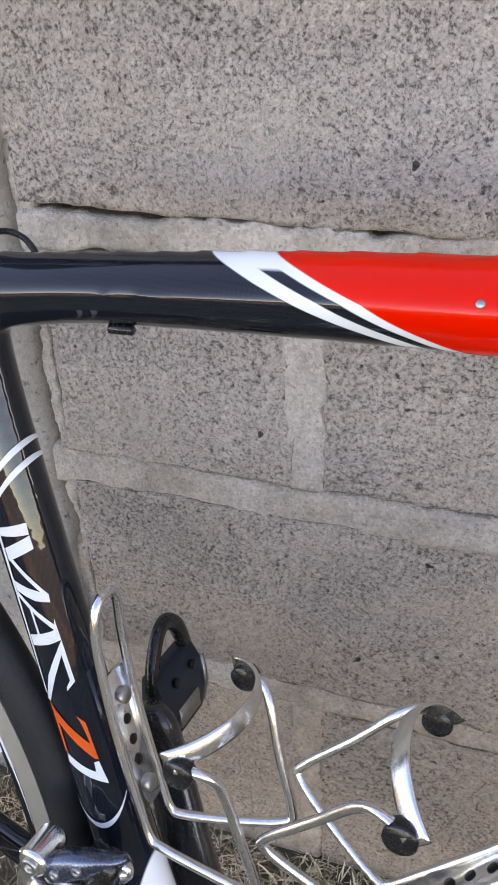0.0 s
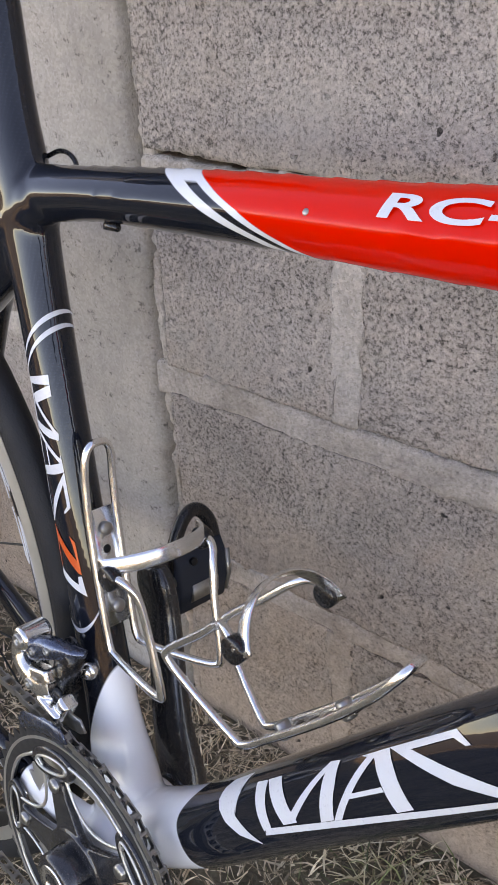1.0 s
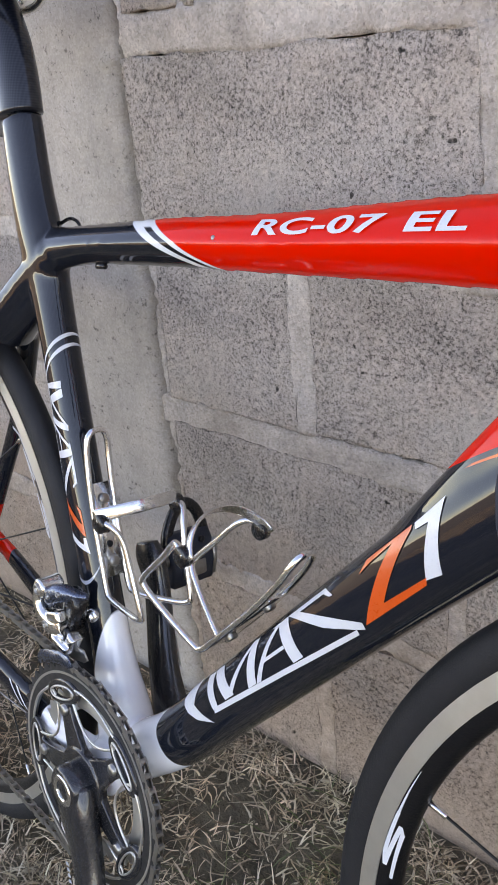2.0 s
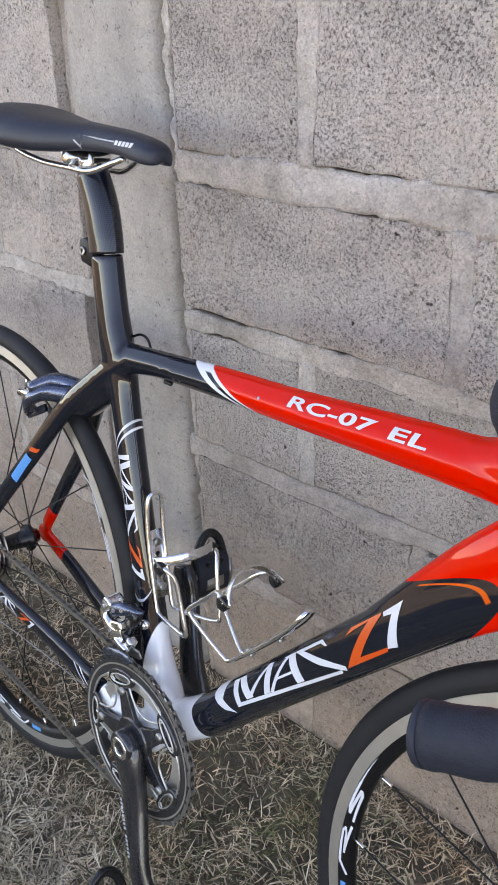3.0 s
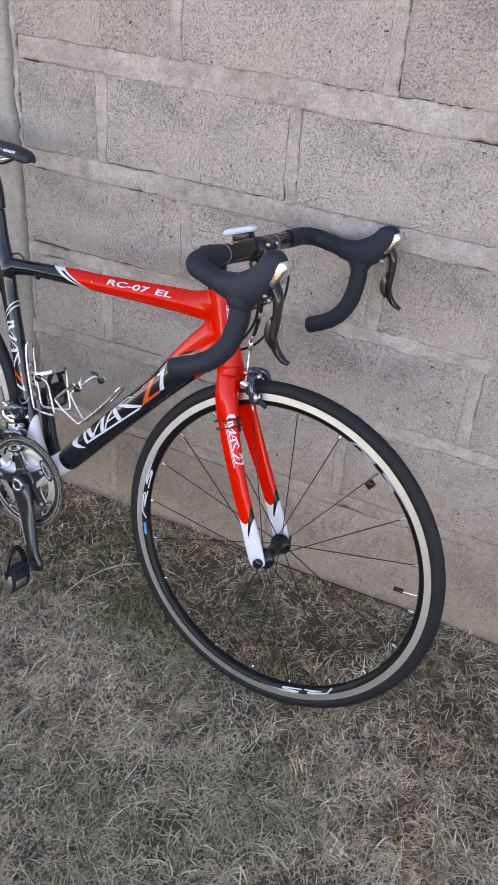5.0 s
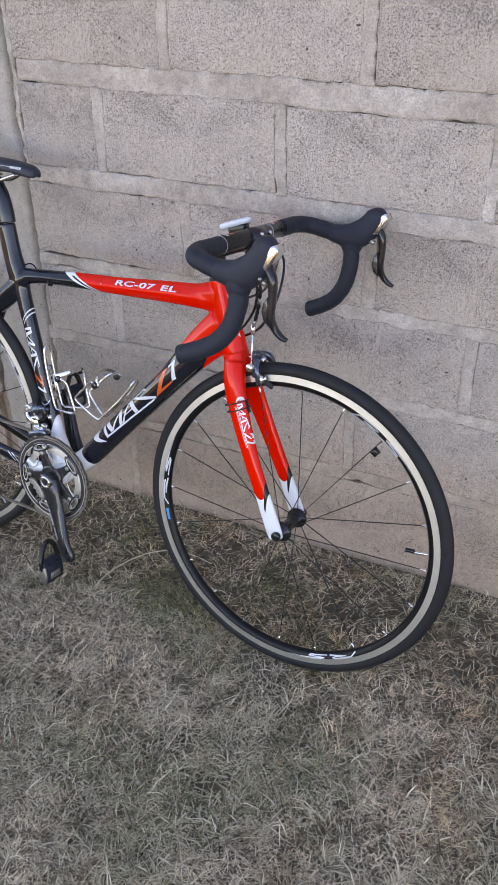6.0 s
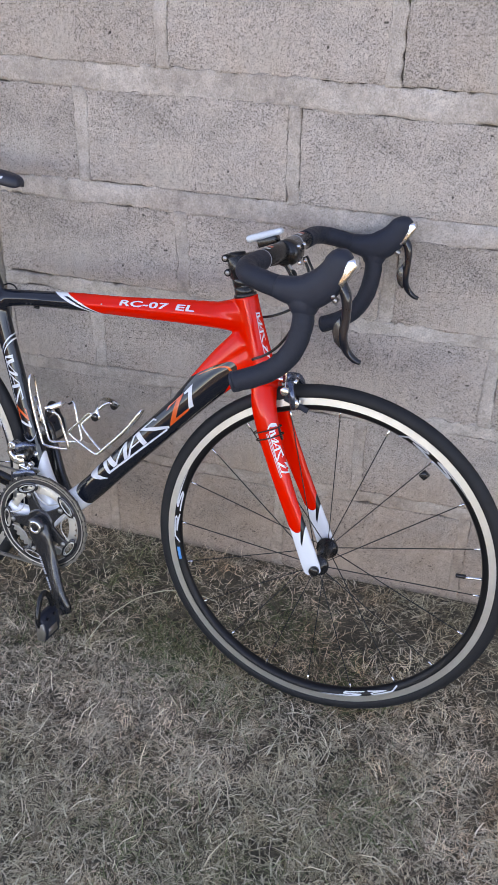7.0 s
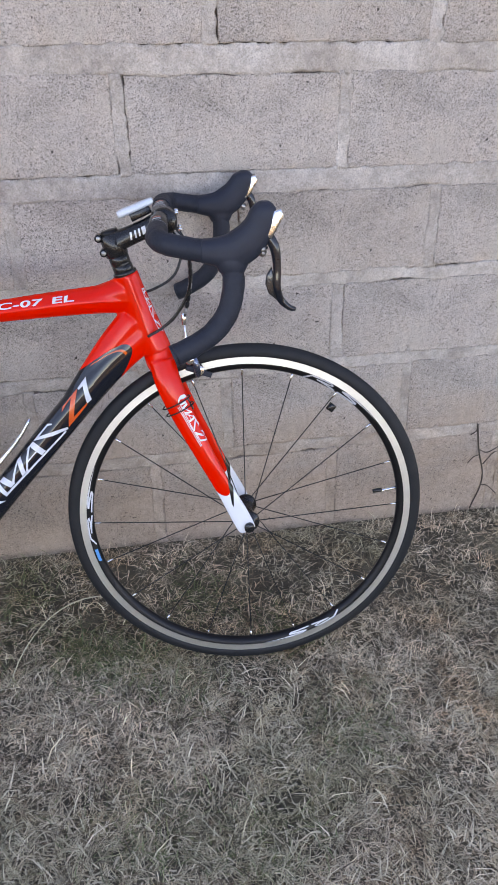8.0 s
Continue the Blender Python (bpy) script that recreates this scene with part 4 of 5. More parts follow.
def crank(name, label, side, end):
    x, z = end
    bm = bmesh.new()
    y0, y1 = 0.062 * side, 0.078 * side
    sweep(bm, [(0, y0 * 0.95, 0, 0.0245, 0.012), (x * 0.12, y0, z * 0.12, 0.0235, 0.012), (x * 0.4, y0 * 1.05, z * 0.4, 0.0190, 0.0095), (x * 0.8, y1, z * 0.8, 0.0165, 0.0085), (x, y1, z, 0.0185, 0.0090), (x * 1.08, y1, z * 1.08, 0.0135, 0.0070)], 14, power=3.0)
    rod(bm, (0, 0.045 * side, 0), (0, 0.073 * side, 0), 0.0205, 24)
    arm = piece(name, bm, ARM, label)
    bm = bmesh.new()
    lathe(bm, [(0.0085, 0.0735 * side), (0.0145, 0.0735 * side), (0.0150, 0.070 * side), (0.0085, 0.070 * side)], 24)
    piece("crank_cap", bm, SILVER, "bright hollow spindle end", arm)
    bm = bmesh.new()
    t = Vector((x, 0, z)).normalized()
    n = Vector((-t.z, 0, t.x))
    for i in range(15):
        if i == 8:
            continue
        c = t * (0.062 + 0.0052 * i)
        q = [c + t * a + n * b for a, b in ((0, -0.0105), (0.0036, -0.0105), (0.0036, -0.0060), (0, -0.0060))]
        bm.faces.new([bm.verts.new(v + Vector((0, (0.0752 + 0.00035 * i) * side * 1.06, 0))) for v in q])
    piece("crank_mark", bm, GREY, "grey unreadable mark", arm)
    return arm


crank("right_crank", "dark grey lacquered crank arm, pointing down", -1, (0.073, -0.168))
crank("left_crank", "dark grey lacquered crank arm, pointing up", 0.86, (-0.064, 0.160))


def pedal(name, label, place, side, nose=1.0):
    """A clipless pedal with a looped nose that points up."""
    m = Matrix.Translation(place) @ pose(0, 0, 0, 0, -10, 0)
    tr = lambda p: m @ Vector(p)
    bm = bmesh.new()
    slab(bm, [(-0.007, -0.028), (0.006, -0.030), (0.011, -0.010), (0.010, 0.014), (0.004, 0.026), (-0.008, 0.026), (-0.012, 0.0)], 0.056, m, 0.003)
    body = piece(name, bm, HOOD, label)
    bm = bmesh.new()
    sweep(bm, [(*tr((p[0], p[1] * (0.4 + 0.6 * nose), p[2] * nose)), 0.0062, 0.0042) for p in ((0, -0.027, 0.006), (0, -0.028, 0.028), (0, -0.018, 0.052), (0, -0.006, 0.065), (0, 0.006, 0.065), (0, 0.018, 0.052), (0, 0.025, 0.028), (0, 0.026, 0.006))], 10, 4, (1, 0, 0), 3.2)
    piece("pedal_loop", bm, GLOSS, "", body)
    bm = bmesh.new()
    slab(bm, [(0.006, -0.024), (0.0118, -0.020), (0.0122, -0.006), (0.006, -0.004)], 0.030, m, 0.001)
    slab(bm, [(-0.009, -0.025), (0.007, -0.027), (0.0125, -0.008), (0.0112, 0.014), (-0.006, 0.008)], 0.005, m @ Matrix.Translation((0, 0.0285 * side, 0)), 0.0015)
    rod(bm, tr((0.0, -0.045 * side, 0.0)), tr((0.0, -0.02 * side, 0.0)), 0.0065, 14)
    piece("pedal_plate", bm, STEEL, "scuffed steel plate and axle", body)
    bm = bmesh.new()
    rod(bm, tr((-0.004, 0.023, -0.022)), tr((-0.004, -0.023, -0.022)), 0.009, 14)
    for y in (-0.012, 0.012):
        rod(bm, tr((0.009, y, 0.016)), tr((0.0125, y, 0.016)), 0.0036, 10)
    piece("pedal_catch", bm, BLACK, "", body)
    return body


pedal("right_pedal", "black clipless pedal with a looped nose", (0.070, -0.132, -0.174), -1)
pedal("left_pedal", "black clipless pedal with a looped nose", (-0.080, 0.128, 0.137), 1, 0.84)

# chain: two straight runs and the wraps, as outer and inner links
bm = bmesh.new()
R0, R1, CY, CX, CZ = 0.1052, 0.040, -0.0470, -0.400, 0.065
loop = [(CX + 0.01, CZ + R1), (-0.02, R0 - 0.001)]
for k in range(12):
    w = radians(100 - 20 * k)
    loop.append((R0 * math.cos(w), R0 * math.sin(w)))
loop += [(-0.03, -R0 + 0.002), (CX + 0.02, -0.105), (CX - 0.005, -0.095)]
run = [(Vector((a[0], 0, a[1])), Vector((b[0], 0, b[1]))) for a, b in zip(loop, loop[1:])]
i = 0
for a, b in run:
    d = (b - a).normalized()
    count = max(1, round((b - a).length / 0.0127))
    for k in range(count):
        c = a + (b - a) * ((k + 0.5) / count)
        m = Matrix.Translation((c.x, CY, c.z)) @ pose(0, 0, 0, 0, -math.degrees(math.atan2(d.z, d.x)), 0)
        half = (b - a).length / count * 0.5
        wide = 0.0030 if i % 2 else 0.0022
        for s in (-1, 1):
            slab(bm, [(-half - 0.003, -0.0028), (-half * 0.2, -0.0022), (half * 0.2, -0.0022), (half + 0.003, -0.0028), (half + 0.003, 0.0028), (half * 0.2, 0.0022), (-half * 0.2, 0.0022), (-half - 0.003, 0.0028)], 0.001, m @ Matrix.Translation((0, wide * s, 0)))
        rod(bm, m @ Vector((half, -0.0034, 0)), m @ Vector((half, 0.0034, 0)), 0.0028, 8)
        i += 1
piece("chain", bm, STEEL, "oily steel chain", smooth=False)

# rear derailleur
bm = bmesh.new()
slab(bm, [(-0.405, 0.045), (-0.385, 0.045), (-0.372, -0.01), (-0.385, -0.045), (-0.402, -0.03)], 0.014, Matrix.Translation((0, -0.072, 0)), 0.003)
slab(bm, [(-0.392, -0.035), (-0.376, -0.035), (-0.378, -0.105), (-0.392, -0.105)], 0.003, Matrix.Translation((0, -0.058, 0)), 0.001)
slab(bm, [(-0.392, -0.035), (-0.376, -0.035), (-0.378, -0.105), (-0.392, -0.105)], 0.003, Matrix.Translation((0, -0.042, 0)), 0.001)
derailleur = piece("rear_derailleur", bm, STEEL, "grey metal rear derailleur")
for z in (-0.045, -0.098):
    bm = bmesh.new()
    lathe(bm, [(0.004, -0.053), (0.019, -0.052), (0.019, -0.046), (0.004, -0.045)], 20, (-0.384, 0, z))
    piece("jockey_wheel", bm, GLOSS, "", derailleur)

# front derailleur
bm = bmesh.new()
rod(bm, (-0.068, -0.053, 0.161), (-0.068, -0.030, 0.161), 0.0088, 18)
sweep(bm, [(-0.071, -0.045, 0.160, 0.0050, 0.0090), (-0.074, -0.045, 0.148, 0.0055, 0.0095), (-0.068, -0.044, 0.136, 0.0080, 0.0100), (-0.056, -0.042, 0.129, 0.0100, 0.0100), (-0.044, -0.039, 0.131, 0.0095, 0.0090)], 14, 6, (0, 1, 0), 2.8)
box(bm, (0.020, 0.012, 0.010), pose(-0.050, -0.045, 0.140, 0, -20, 0), 0.003)
box(bm, (0.011, 0.013, 0.018), pose(-0.030, -0.041, 0.121, 0, 25, 0), 0.003)
box(bm, (0.026, 0.010, 0.007), pose(-0.040, -0.046, 0.117, 0, 10, 0), 0.002)
mech = settle(piece("front_derailleur", bm, SILVER, "polished front derailleur over the chainring"), 0.0010, 4)
bm = bmesh.new()
sweep(bm, [(-0.062, -0.046, 0.154, 0.0075, 0.0055), (-0.052, -0.044, 0.160, 0.0085, 0.0060), (-0.042, -0.041, 0.164, 0.0078, 0.0060), (-0.032, -0.034, 0.163, 0.0045, 0.0050), (-0.024, -0.029, 0.164, 0.0022, 0.0030)], 12, 6, (0, 1, 0), 2.8)
piece("mech_link", bm, CALIPER, "blue-grey parallel link", mech)
bm = bmesh.new()
arc = [(0.1210 * math.cos(radians(a)), 0.1210 * math.sin(radians(a))) for a in (97, 103, 109, 115, 121)] + [(r * math.cos(radians(a)), r * math.sin(radians(a))) for a, r in ((125, 0.116), (126, 0.1095), (118, 0.1090), (108, 0.1090), (97, 0.1090), (94, 0.113))]
slab(bm, arc, 0.0018, Matrix.Translation((0, -0.0555, 0)), 0.0005)
piece("mech_guide", bm, CALIPER, "worn outer guide plate", mech)
bm = bmesh.new()
slab(bm, arc, 0.0018, Matrix.Translation((0, -0.0400, 0)), 0.0005)
piece("mech_guide", bm, STEEL, "worn inner guide plate", mech)
for x, z, r, y in ((-0.068, 0.161, 0.0052, -0.0545), (-0.055, 0.1585, 0.0028, -0.0515), (-0.043, 0.1640, 0.0028, -0.0485), (-0.058, 0.130, 0.0040, -0.0530)):
    bm = bmesh.new()
    lathe(bm, [(r * 0.45, y + 0.0012), (r * 0.5, y - 0.0004), (r * 0.9, y - 0.0004), (r, y + 0.0006), (r, y + 0.008), (r * 0.45, y + 0.008)], 16, (x, 0, z))
    piece("mech_bolt", bm, STEEL, "", mech)
bm = bmesh.new()
box(bm, (0.018, 0.016, 0.036), pose(-0.038, -0.033, 0.148, 0, 12, 0), 0.004)
box(bm, (0.014, 0.020, 0.016), pose(-0.044, -0.032, 0.121, 0, 20, 0), 0.003)
piece("mech_spring", bm, GLOSS, "dark spring housing", mech)
bm = bmesh.new()
_, spot, out, _ = frame_ob.ray_cast(Vector((-0.034, -0.1, 0.138)), Vector((0, 1, 0)))
rod(bm, spot - out * 0.004, spot + out * 0.0060, 0.0062, 18)
rod(bm, spot + out * 0.0060, spot + out * 0.0085, 0.0040, 14)
piece("mech_fixing", bm, SILVER, "bright bolt on the seat tube", mech)


# ---- bottle cages ----
def cage(label, foot, along, out):
    """A bent-wire bottle cage: a long narrow loop on the tube, two arms and a flat front band with rubber buttons."""
    o, a, v = Vector(foot), Vector(along).normalized(), Vector(out).normalized()
    at = lambda u, f, w: o + a * u + v * f + Vector((0, w, 0))
    bm = bmesh.new()
    half = [(0.082, 0.054, 0.040), (0.076, 0.066, 0.036), (0.064, 0.070, 0.031), (0.040, 0.070, 0.028), (0.004, 0.071, 0.026), (-0.004, 0.066, 0.0245), (-0.003, 0.040, 0.019), (0.002, 0.008, 0.0125), (0.008, 0.001, 0.0115), (0.030, 0.0, 0.0115), (0.080, 0.0, 0.0115), (0.120, 0.003, 0.0112), (0.141, 0.007, 0.0102), (0.149, 0.009, 0.0060)]
    way = [at(u, f, -w) for u, f, w in half] + [at(0.1505, 0.0095, 0.0)] + [at(u, f, w) for u, f, w in half[::-1]]
    wire(bm, way, 0.0027, 10, 5)
    body = piece("bottle_cage", bm, SILVER, label)
    bm = bmesh.new()
    pts = []
    for k in range(11):
        w = radians(-72 + 144 * k / 10)
        pts.append((*at(0.083 + 0.006 * math.cos(w), 0.036 + 0.042 * math.cos(w), 0.042 * math.sin(w)), 0.0013, 0.0055))
    sweep(bm, pts, 10, 3, a, 3.0)
    piece("front_band", bm, SILVER, "flat polished band", body)
    for s in (-1, 1):
        bm = bmesh.new()
        c = at(0.079, 0.055, 0.0375 * s)
        rod(bm, c - Vector((0, 0.003 * s, 0)), c + Vector((0, 0.0045 * s, 0)), 0.0078, 18)
        piece("rubber_button", bm, GLOSS, "black rubber button", body)
    bm = bmesh.new()
    across = Vector((0, 1, 0))
    m = Matrix((a, across, v)).transposed().to_4x4()
    m.translation = at(0.062, -0.0015, 0)
    box(bm, (0.084, 0.019, 0.0022), m, 0.0008)
    piece("mount_plate", bm, SILVER, "slotted mounting plate", body)
    for u in (0.034, 0.090):
        bm = bmesh.new()
        rod(bm, at(u, -0.006, 0), at(u, 0.0045, 0), 0.0048, 14)
        piece("cage_bolt", bm, STEEL, "", body)
    for u in (0.049, 0.062, 0.075):
        bm = bmesh.new()
        rod(bm, at(u, -0.0008, 0), at(u, 0.0003, 0), 0.0030, 12)
        piece("plate_slot", bm, BLACK, "", body)
    return body


cage("polished aluminium wire bottle cage on the seat tube", Vector((-0.287, 0, 0.958)) * 0.155 + Vector((0.958, 0, 0.287)) * 0.0265, (-0.287, 0, 0.958), (0.958, 0, 0.287))
cage("polished aluminium wire bottle cage on the down tube", Vector((0.67, 0, 0.742)) * 0.190 + Vector((-0.742, 0, 0.67)) * 0.0335, (0.67, 0, 0.742), (-0.742, 0, 0.67))

# ---- cockpit ----
bm = bmesh.new()
rod(bm, (0.3765, 0, 0.5385), (0.3655, 0, 0.572), 0.0165, 24)
for k in range(2):
    c = Vector((0.3765, 0, 0.5385)).lerp(Vector((0.3655, 0, 0.572)), 0.02 + 0.46 * k)
    rod(bm, c, c + Vector((-0.0046, 0, 0.0142)), 0.0174, 24)
rod(bm, (0.3775, 0, 0.5365), (0.3757, 0, 0.5420), 0.0205, 24)
piece("spacer", bm, GLOSS, "black steerer spacers")
bm = bmesh.new()
rod(bm, (0.3670, 0, 0.566), (0.3550, 0, 0.606), 0.0195, 24)
sweep(bm, [(0.362, 0, 0.589, 0.0185, 0.0185), (0.385, 0, 0.599, 0.0165, 0.0160), (0.415, 0, 0.611, 0.0160, 0.0155), (0.440, 0, 0.621, 0.0190, 0.0200)], 18, power=2.6)
rod(bm, (0.4465, -0.023, 0.624), (0.4465, 0.023, 0.624), 0.0225, 24)
stem = piece("stem", bm, GLOSS, "glossy black stem with pale marks")
bm = bmesh.new()
for z in (0.574, 0.598):
    x = 0.3430 + (0.578 - z) * 0.3
    rod(bm, (x, -0.013, z), (x, 0.013, z), 0.0066, 14)
piece("clamp_lug", bm, GLOSS, "", stem)
bm = bmesh.new()
for z in (0.574, 0.598):
    x = 0.3430 + (0.578 - z) * 0.3
    rod(bm, (x, -0.0137, z), (x, 0.0137, z), 0.0042, 12)
piece("stem_bolt", bm, STEEL, "", stem)
bm = bmesh.new()
rod(bm, (0.3555, 0, 0.6045), (0.3540, 0, 0.6105), 0.0165, 24, 0.014)
piece("top_cap", bm, BLACK, "", stem)
for y in (-0.016, 0.016):
    for dx, dz in ((0.018, 0.014), (0.023, -0.012)):
        bm = bmesh.new()
        rod(bm, (0.4465 + dx, y, 0.624 + dz), (0.4465 + dx + 0.006, y, 0.624 + dz), 0.0035, 10)
        piece("faceplate_bolt", bm, SILVER, "", stem)
decal("stem_mark", [stroke(0.0, -0.006, 0.004, 0.006, 0.0035), stroke(0.009, -0.006, 0.012, 0.006, 0.003), stroke(0.016, -0.006, 0.019, 0.006, 0.003), stroke(0.023, -0.006, 0.025, 0.006, 0.007)], (0.388, -0.02, 0.6005), (0.92, 0, 0.39), stem, WHITE, stem, "pale plain mark", up=(-0.39, 0, 0.92))

bm = bmesh.new()
rod(bm, (0.4475, -0.130, 0.624), (0.4475, 0.130, 0.624), 0.0156, 20)
bar = piece("handlebar", bm, GLOSS, "black drop handlebar centre with red and white marks")
for y in (-0.104, 0.060):
    decal("bar_mark", [stroke(y + 0.008, -0.007, y + 0.011, 0.007, 0.009)], (0.4475, 0, 0.624), (0, 1, 0), bar, WHITE, bar, "pale mark", way=(0.1, 0, -1), wrap=0.0156)
    decal("bar_mark", [stroke(y + 0.023, -0.007, y + 0.026, 0.006, 0.010)], (0.4475, 0, 0.624), (0, 1, 0), bar, ORANGE, bar, "red mark", way=(0.1, 0, -1), wrap=0.0156)
    bm = bmesh.new()
    rod(bm, (0.4475, y - 0.001, 0.624), (0.4475, y - 0.003, 0.624), 0.0160, 20)
    piece("bar_ring", bm, GREY, "thin grey ring", bar)


def hood_and_lever(s):
    side = "right" if s < 0 else "left"
    bm = bmesh.new()
    pts = [(0.4475, 0.112, 0.624), (0.4475, 0.145, 0.624), (0.4485, 0.175, 0.624), (0.462, 0.203, 0.622), (0.492, 0.2135, 0.617), (0.524, 0.2155, 0.611), (0.546, 0.2165, 0.602), (0.557, 0.219, 0.582), (0.557, 0.222, 0.556), (0.548, 0.226, 0.524), (0.527, 0.231, 0.497), (0.500, 0.237, 0.480), (0.470, 0.243, 0.467)]
    if s > 0:
        pts = [(x, y, z - 0.24 * max(0.0, 0.58 - z)) for x, y, z in pts]
    fine = spline(pts, 8)
    # wound tape: each turn a shallow ridge
    gap, rows = 0.0, []
    for i, p in enumerate(fine):
        gap += np.linalg.norm(p - fine[i - 1]) if i else 0
        r = 0.0160 + 0.0007 * (1 - (gap / 0.024) % 1.0)
        rows.append((p[0], p[1] * s, p[2], r, r))
    sweep(bm, rows, 18, 1, None)
    tape = piece(side + "_bar_tape", bm, TAPE, "black wound bar tape on the drop")
    bm = bmesh.new()
    e = Vector((pts[-1][0], pts[-1][1] * s, pts[-1][2]))
    rod(bm, e, e + Vector((-0.004, 0.0006 * s, -0.0015)), 0.0165, 18)
    piece("bar_plug", bm, HOOD, "", tape)
    bm = bmesh.new()
    hood_pts = [(0.512, 0.2155, 0.6135, 0.0170, 0.0172), (0.535, 0.2165, 0.6120, 0.0210, 0.0185), (0.560, 0.2185, 0.6140, 0.0265, 0.0198), (0.582, 0.2200, 0.6290, 0.0255, 0.0195), (0.5960, 0.2205, 0.6490, 0.0222, 0.0185), (0.601, 0.2205, 0.6650, 0.0205, 0.0178), (0.602, 0.2205, 0.6755, 0.0155, 0.0145), (0.602, 0.2205, 0.6820, 0.0070, 0.0070)]
    if s > 0:
        hood_pts = [(x, y, z - 0.25 * max(0.0, z - 0.650), a, b) for x, y, z, a, b in hood_pts]
    sweep(bm, [(x, y * s, z, a, b) for x, y, z, a, b in hood_pts], 18, 7, (0, 1, 0), 2.3)
    ball(bm, (0.556, 0.2190 * s, 0.598), 0.0215, (1.1, 0.86, 1.15), 16)
    hood = settle(piece(side + "_brake_hood", bm, HOOD, "black rubber brake hood"), 0.0016, 8)
    bm = bmesh.new()
    slab(bm, [(0.600, 0.638), (0.612, 0.631), (0.629, 0.662), (0.625, 0.673), (0.615, 0.670)], 0.028, Matrix.Translation((-0.001 if s > 0 else 0, 0.2215 * s, -0.006 if s > 0 else 0)), 0.003)
    piece("lever_cap", bm, SILVER, "silver name plate", hood)
    bm = bmesh.new()
    sweep(bm, [(0.606, 0.2220 * s, 0.636, 0.0085, 0.0085), (0.617, 0.2225 * s, 0.618, 0.0075, 0.0090), (0.621, 0.2230 * s, 0.590, 0.0060, 0.0080), (0.621, 0.2245 * s, 0.560, 0.0060, 0.0075), (0.627, 0.2255 * s + 0.006, 0.541, 0.0055, 0.0070), (0.639, 0.2265 * s + 0.009, 0.529, 0.0045, 0.0062), (0.649, 0.2270 * s + 0.011, 0.525, 0.0030, 0.0045)], 12, 7, (0, 1, 0), 2.6)
    lever = piece("brake_lever", bm, CARBON, "dark curved brake lever", hood)
    bm = bmesh.new()
    slab(bm, [(0.606, 0.578), (0.613, 0.590), (0.617, 0.575), (0.617, 0.552), (0.620, 0.542), (0.609, 0.551), (0.604, 0.565)], 0.010, Matrix.Translation((0, 0.2215 * s, 0)), 0.002)
    piece("shift_paddle", bm, ARM, "grey shift paddle", hood)
    bm = bmesh.new()
    ball(bm, (0.603, 0.2110 * s, 0.628), 0.0048)
    ball(bm, (0.600, 0.2300 * s, 0.617), 0.0040)
    rod(bm, (0.596, 0.2160 * s, 0.612), (0.604, 0.2160 * s, 0.606), 0.0055, 10)
    piece("lever_pivot", bm, STEEL, "", hood)


hood_and_lever(-1)
hood_and_lever(1)

# small light unit on the stem
bm = bmesh.new()
sweep(bm, [(0.370, 0.006, 0.634, 0.005, 0.010), (0.376, 0.006, 0.636, 0.0065, 0.014), (0.402, 0.004, 0.646, 0.0065, 0.015), (0.424, 0.003, 0.655, 0.0055, 0.013), (0.430, 0.003, 0.657, 0.0035, 0.009)], 14, 6, (0, 1, 0), 3.0)
unit = piece("cycle_computer", bm, PALE, "pale clear plastic cycle computer on the stem")
bm = bmesh.new()
box(bm, (0.036, 0.022, 0.014), pose(0.408, 0.003, 0.637, 0, -24, 0), 0.003)
piece("bracket", bm, GLOSS, "black mount", unit)

# front brake
bm = bmesh.new()
for s in (-1, 1):
    sweep(bm, [(0.468, 0.004 * s, 0.404, 0.008, 0.007), (0.482, 0.022 * s, 0.400, 0.0075, 0.0065), (0.490, 0.032 * s, 0.385, 0.0065, 0.006), (0.494, 0.030 * s, 0.366, 0.006, 0.0055), (0.494, 0.024 * s, 0.358, 0.006, 0.005)], 12, 6, (1, 0, 0), 2.6)
sweep(bm, [(0.476, -0.028, 0.415, 0.006, 0.006), (0.482, -0.012, 0.409, 0.007, 0.0065), (0.476, 0.010, 0.402, 0.007, 0.007)], 12, 6, (1, 0, 0), 2.6)
brake = piece("front_brake", bm, CALIPER, "grey metal rim brake on the fork crown")
bm = bmesh.new()
rod(bm, (0.450, 0, 0.398), (0.490, 0, 0.398), 0.0062, 14)
rod(bm, (0.480, -0.048, 0.392), (0.480, -0.028, 0.392), 0.0078, 14)
rod(bm, (0.4965, -0.033, 0.368), (0.4965, -0.018, 0.368), 0.0088, 14)
rod(bm, (0.474, -0.031, 0.452), (0.473, -0.031, 0.474), 0.0044, 12)
rod(bm, (0.478, -0.034, 0.388), (0.474, -0.031, 0.452), 0.0016, 8)
piece("brake_bolt", bm, SILVER, "bright bolts and barrel adjuster", brake)
for s in (-1, 1):
    bm = bmesh.new()
    box(bm, (0.048, 0.007, 0.010), pose(0.496, 0.0150 * s, 0.3615, 0, 20, 0), 0.002)
    piece("brake_pad", bm, HOOD, "", brake)

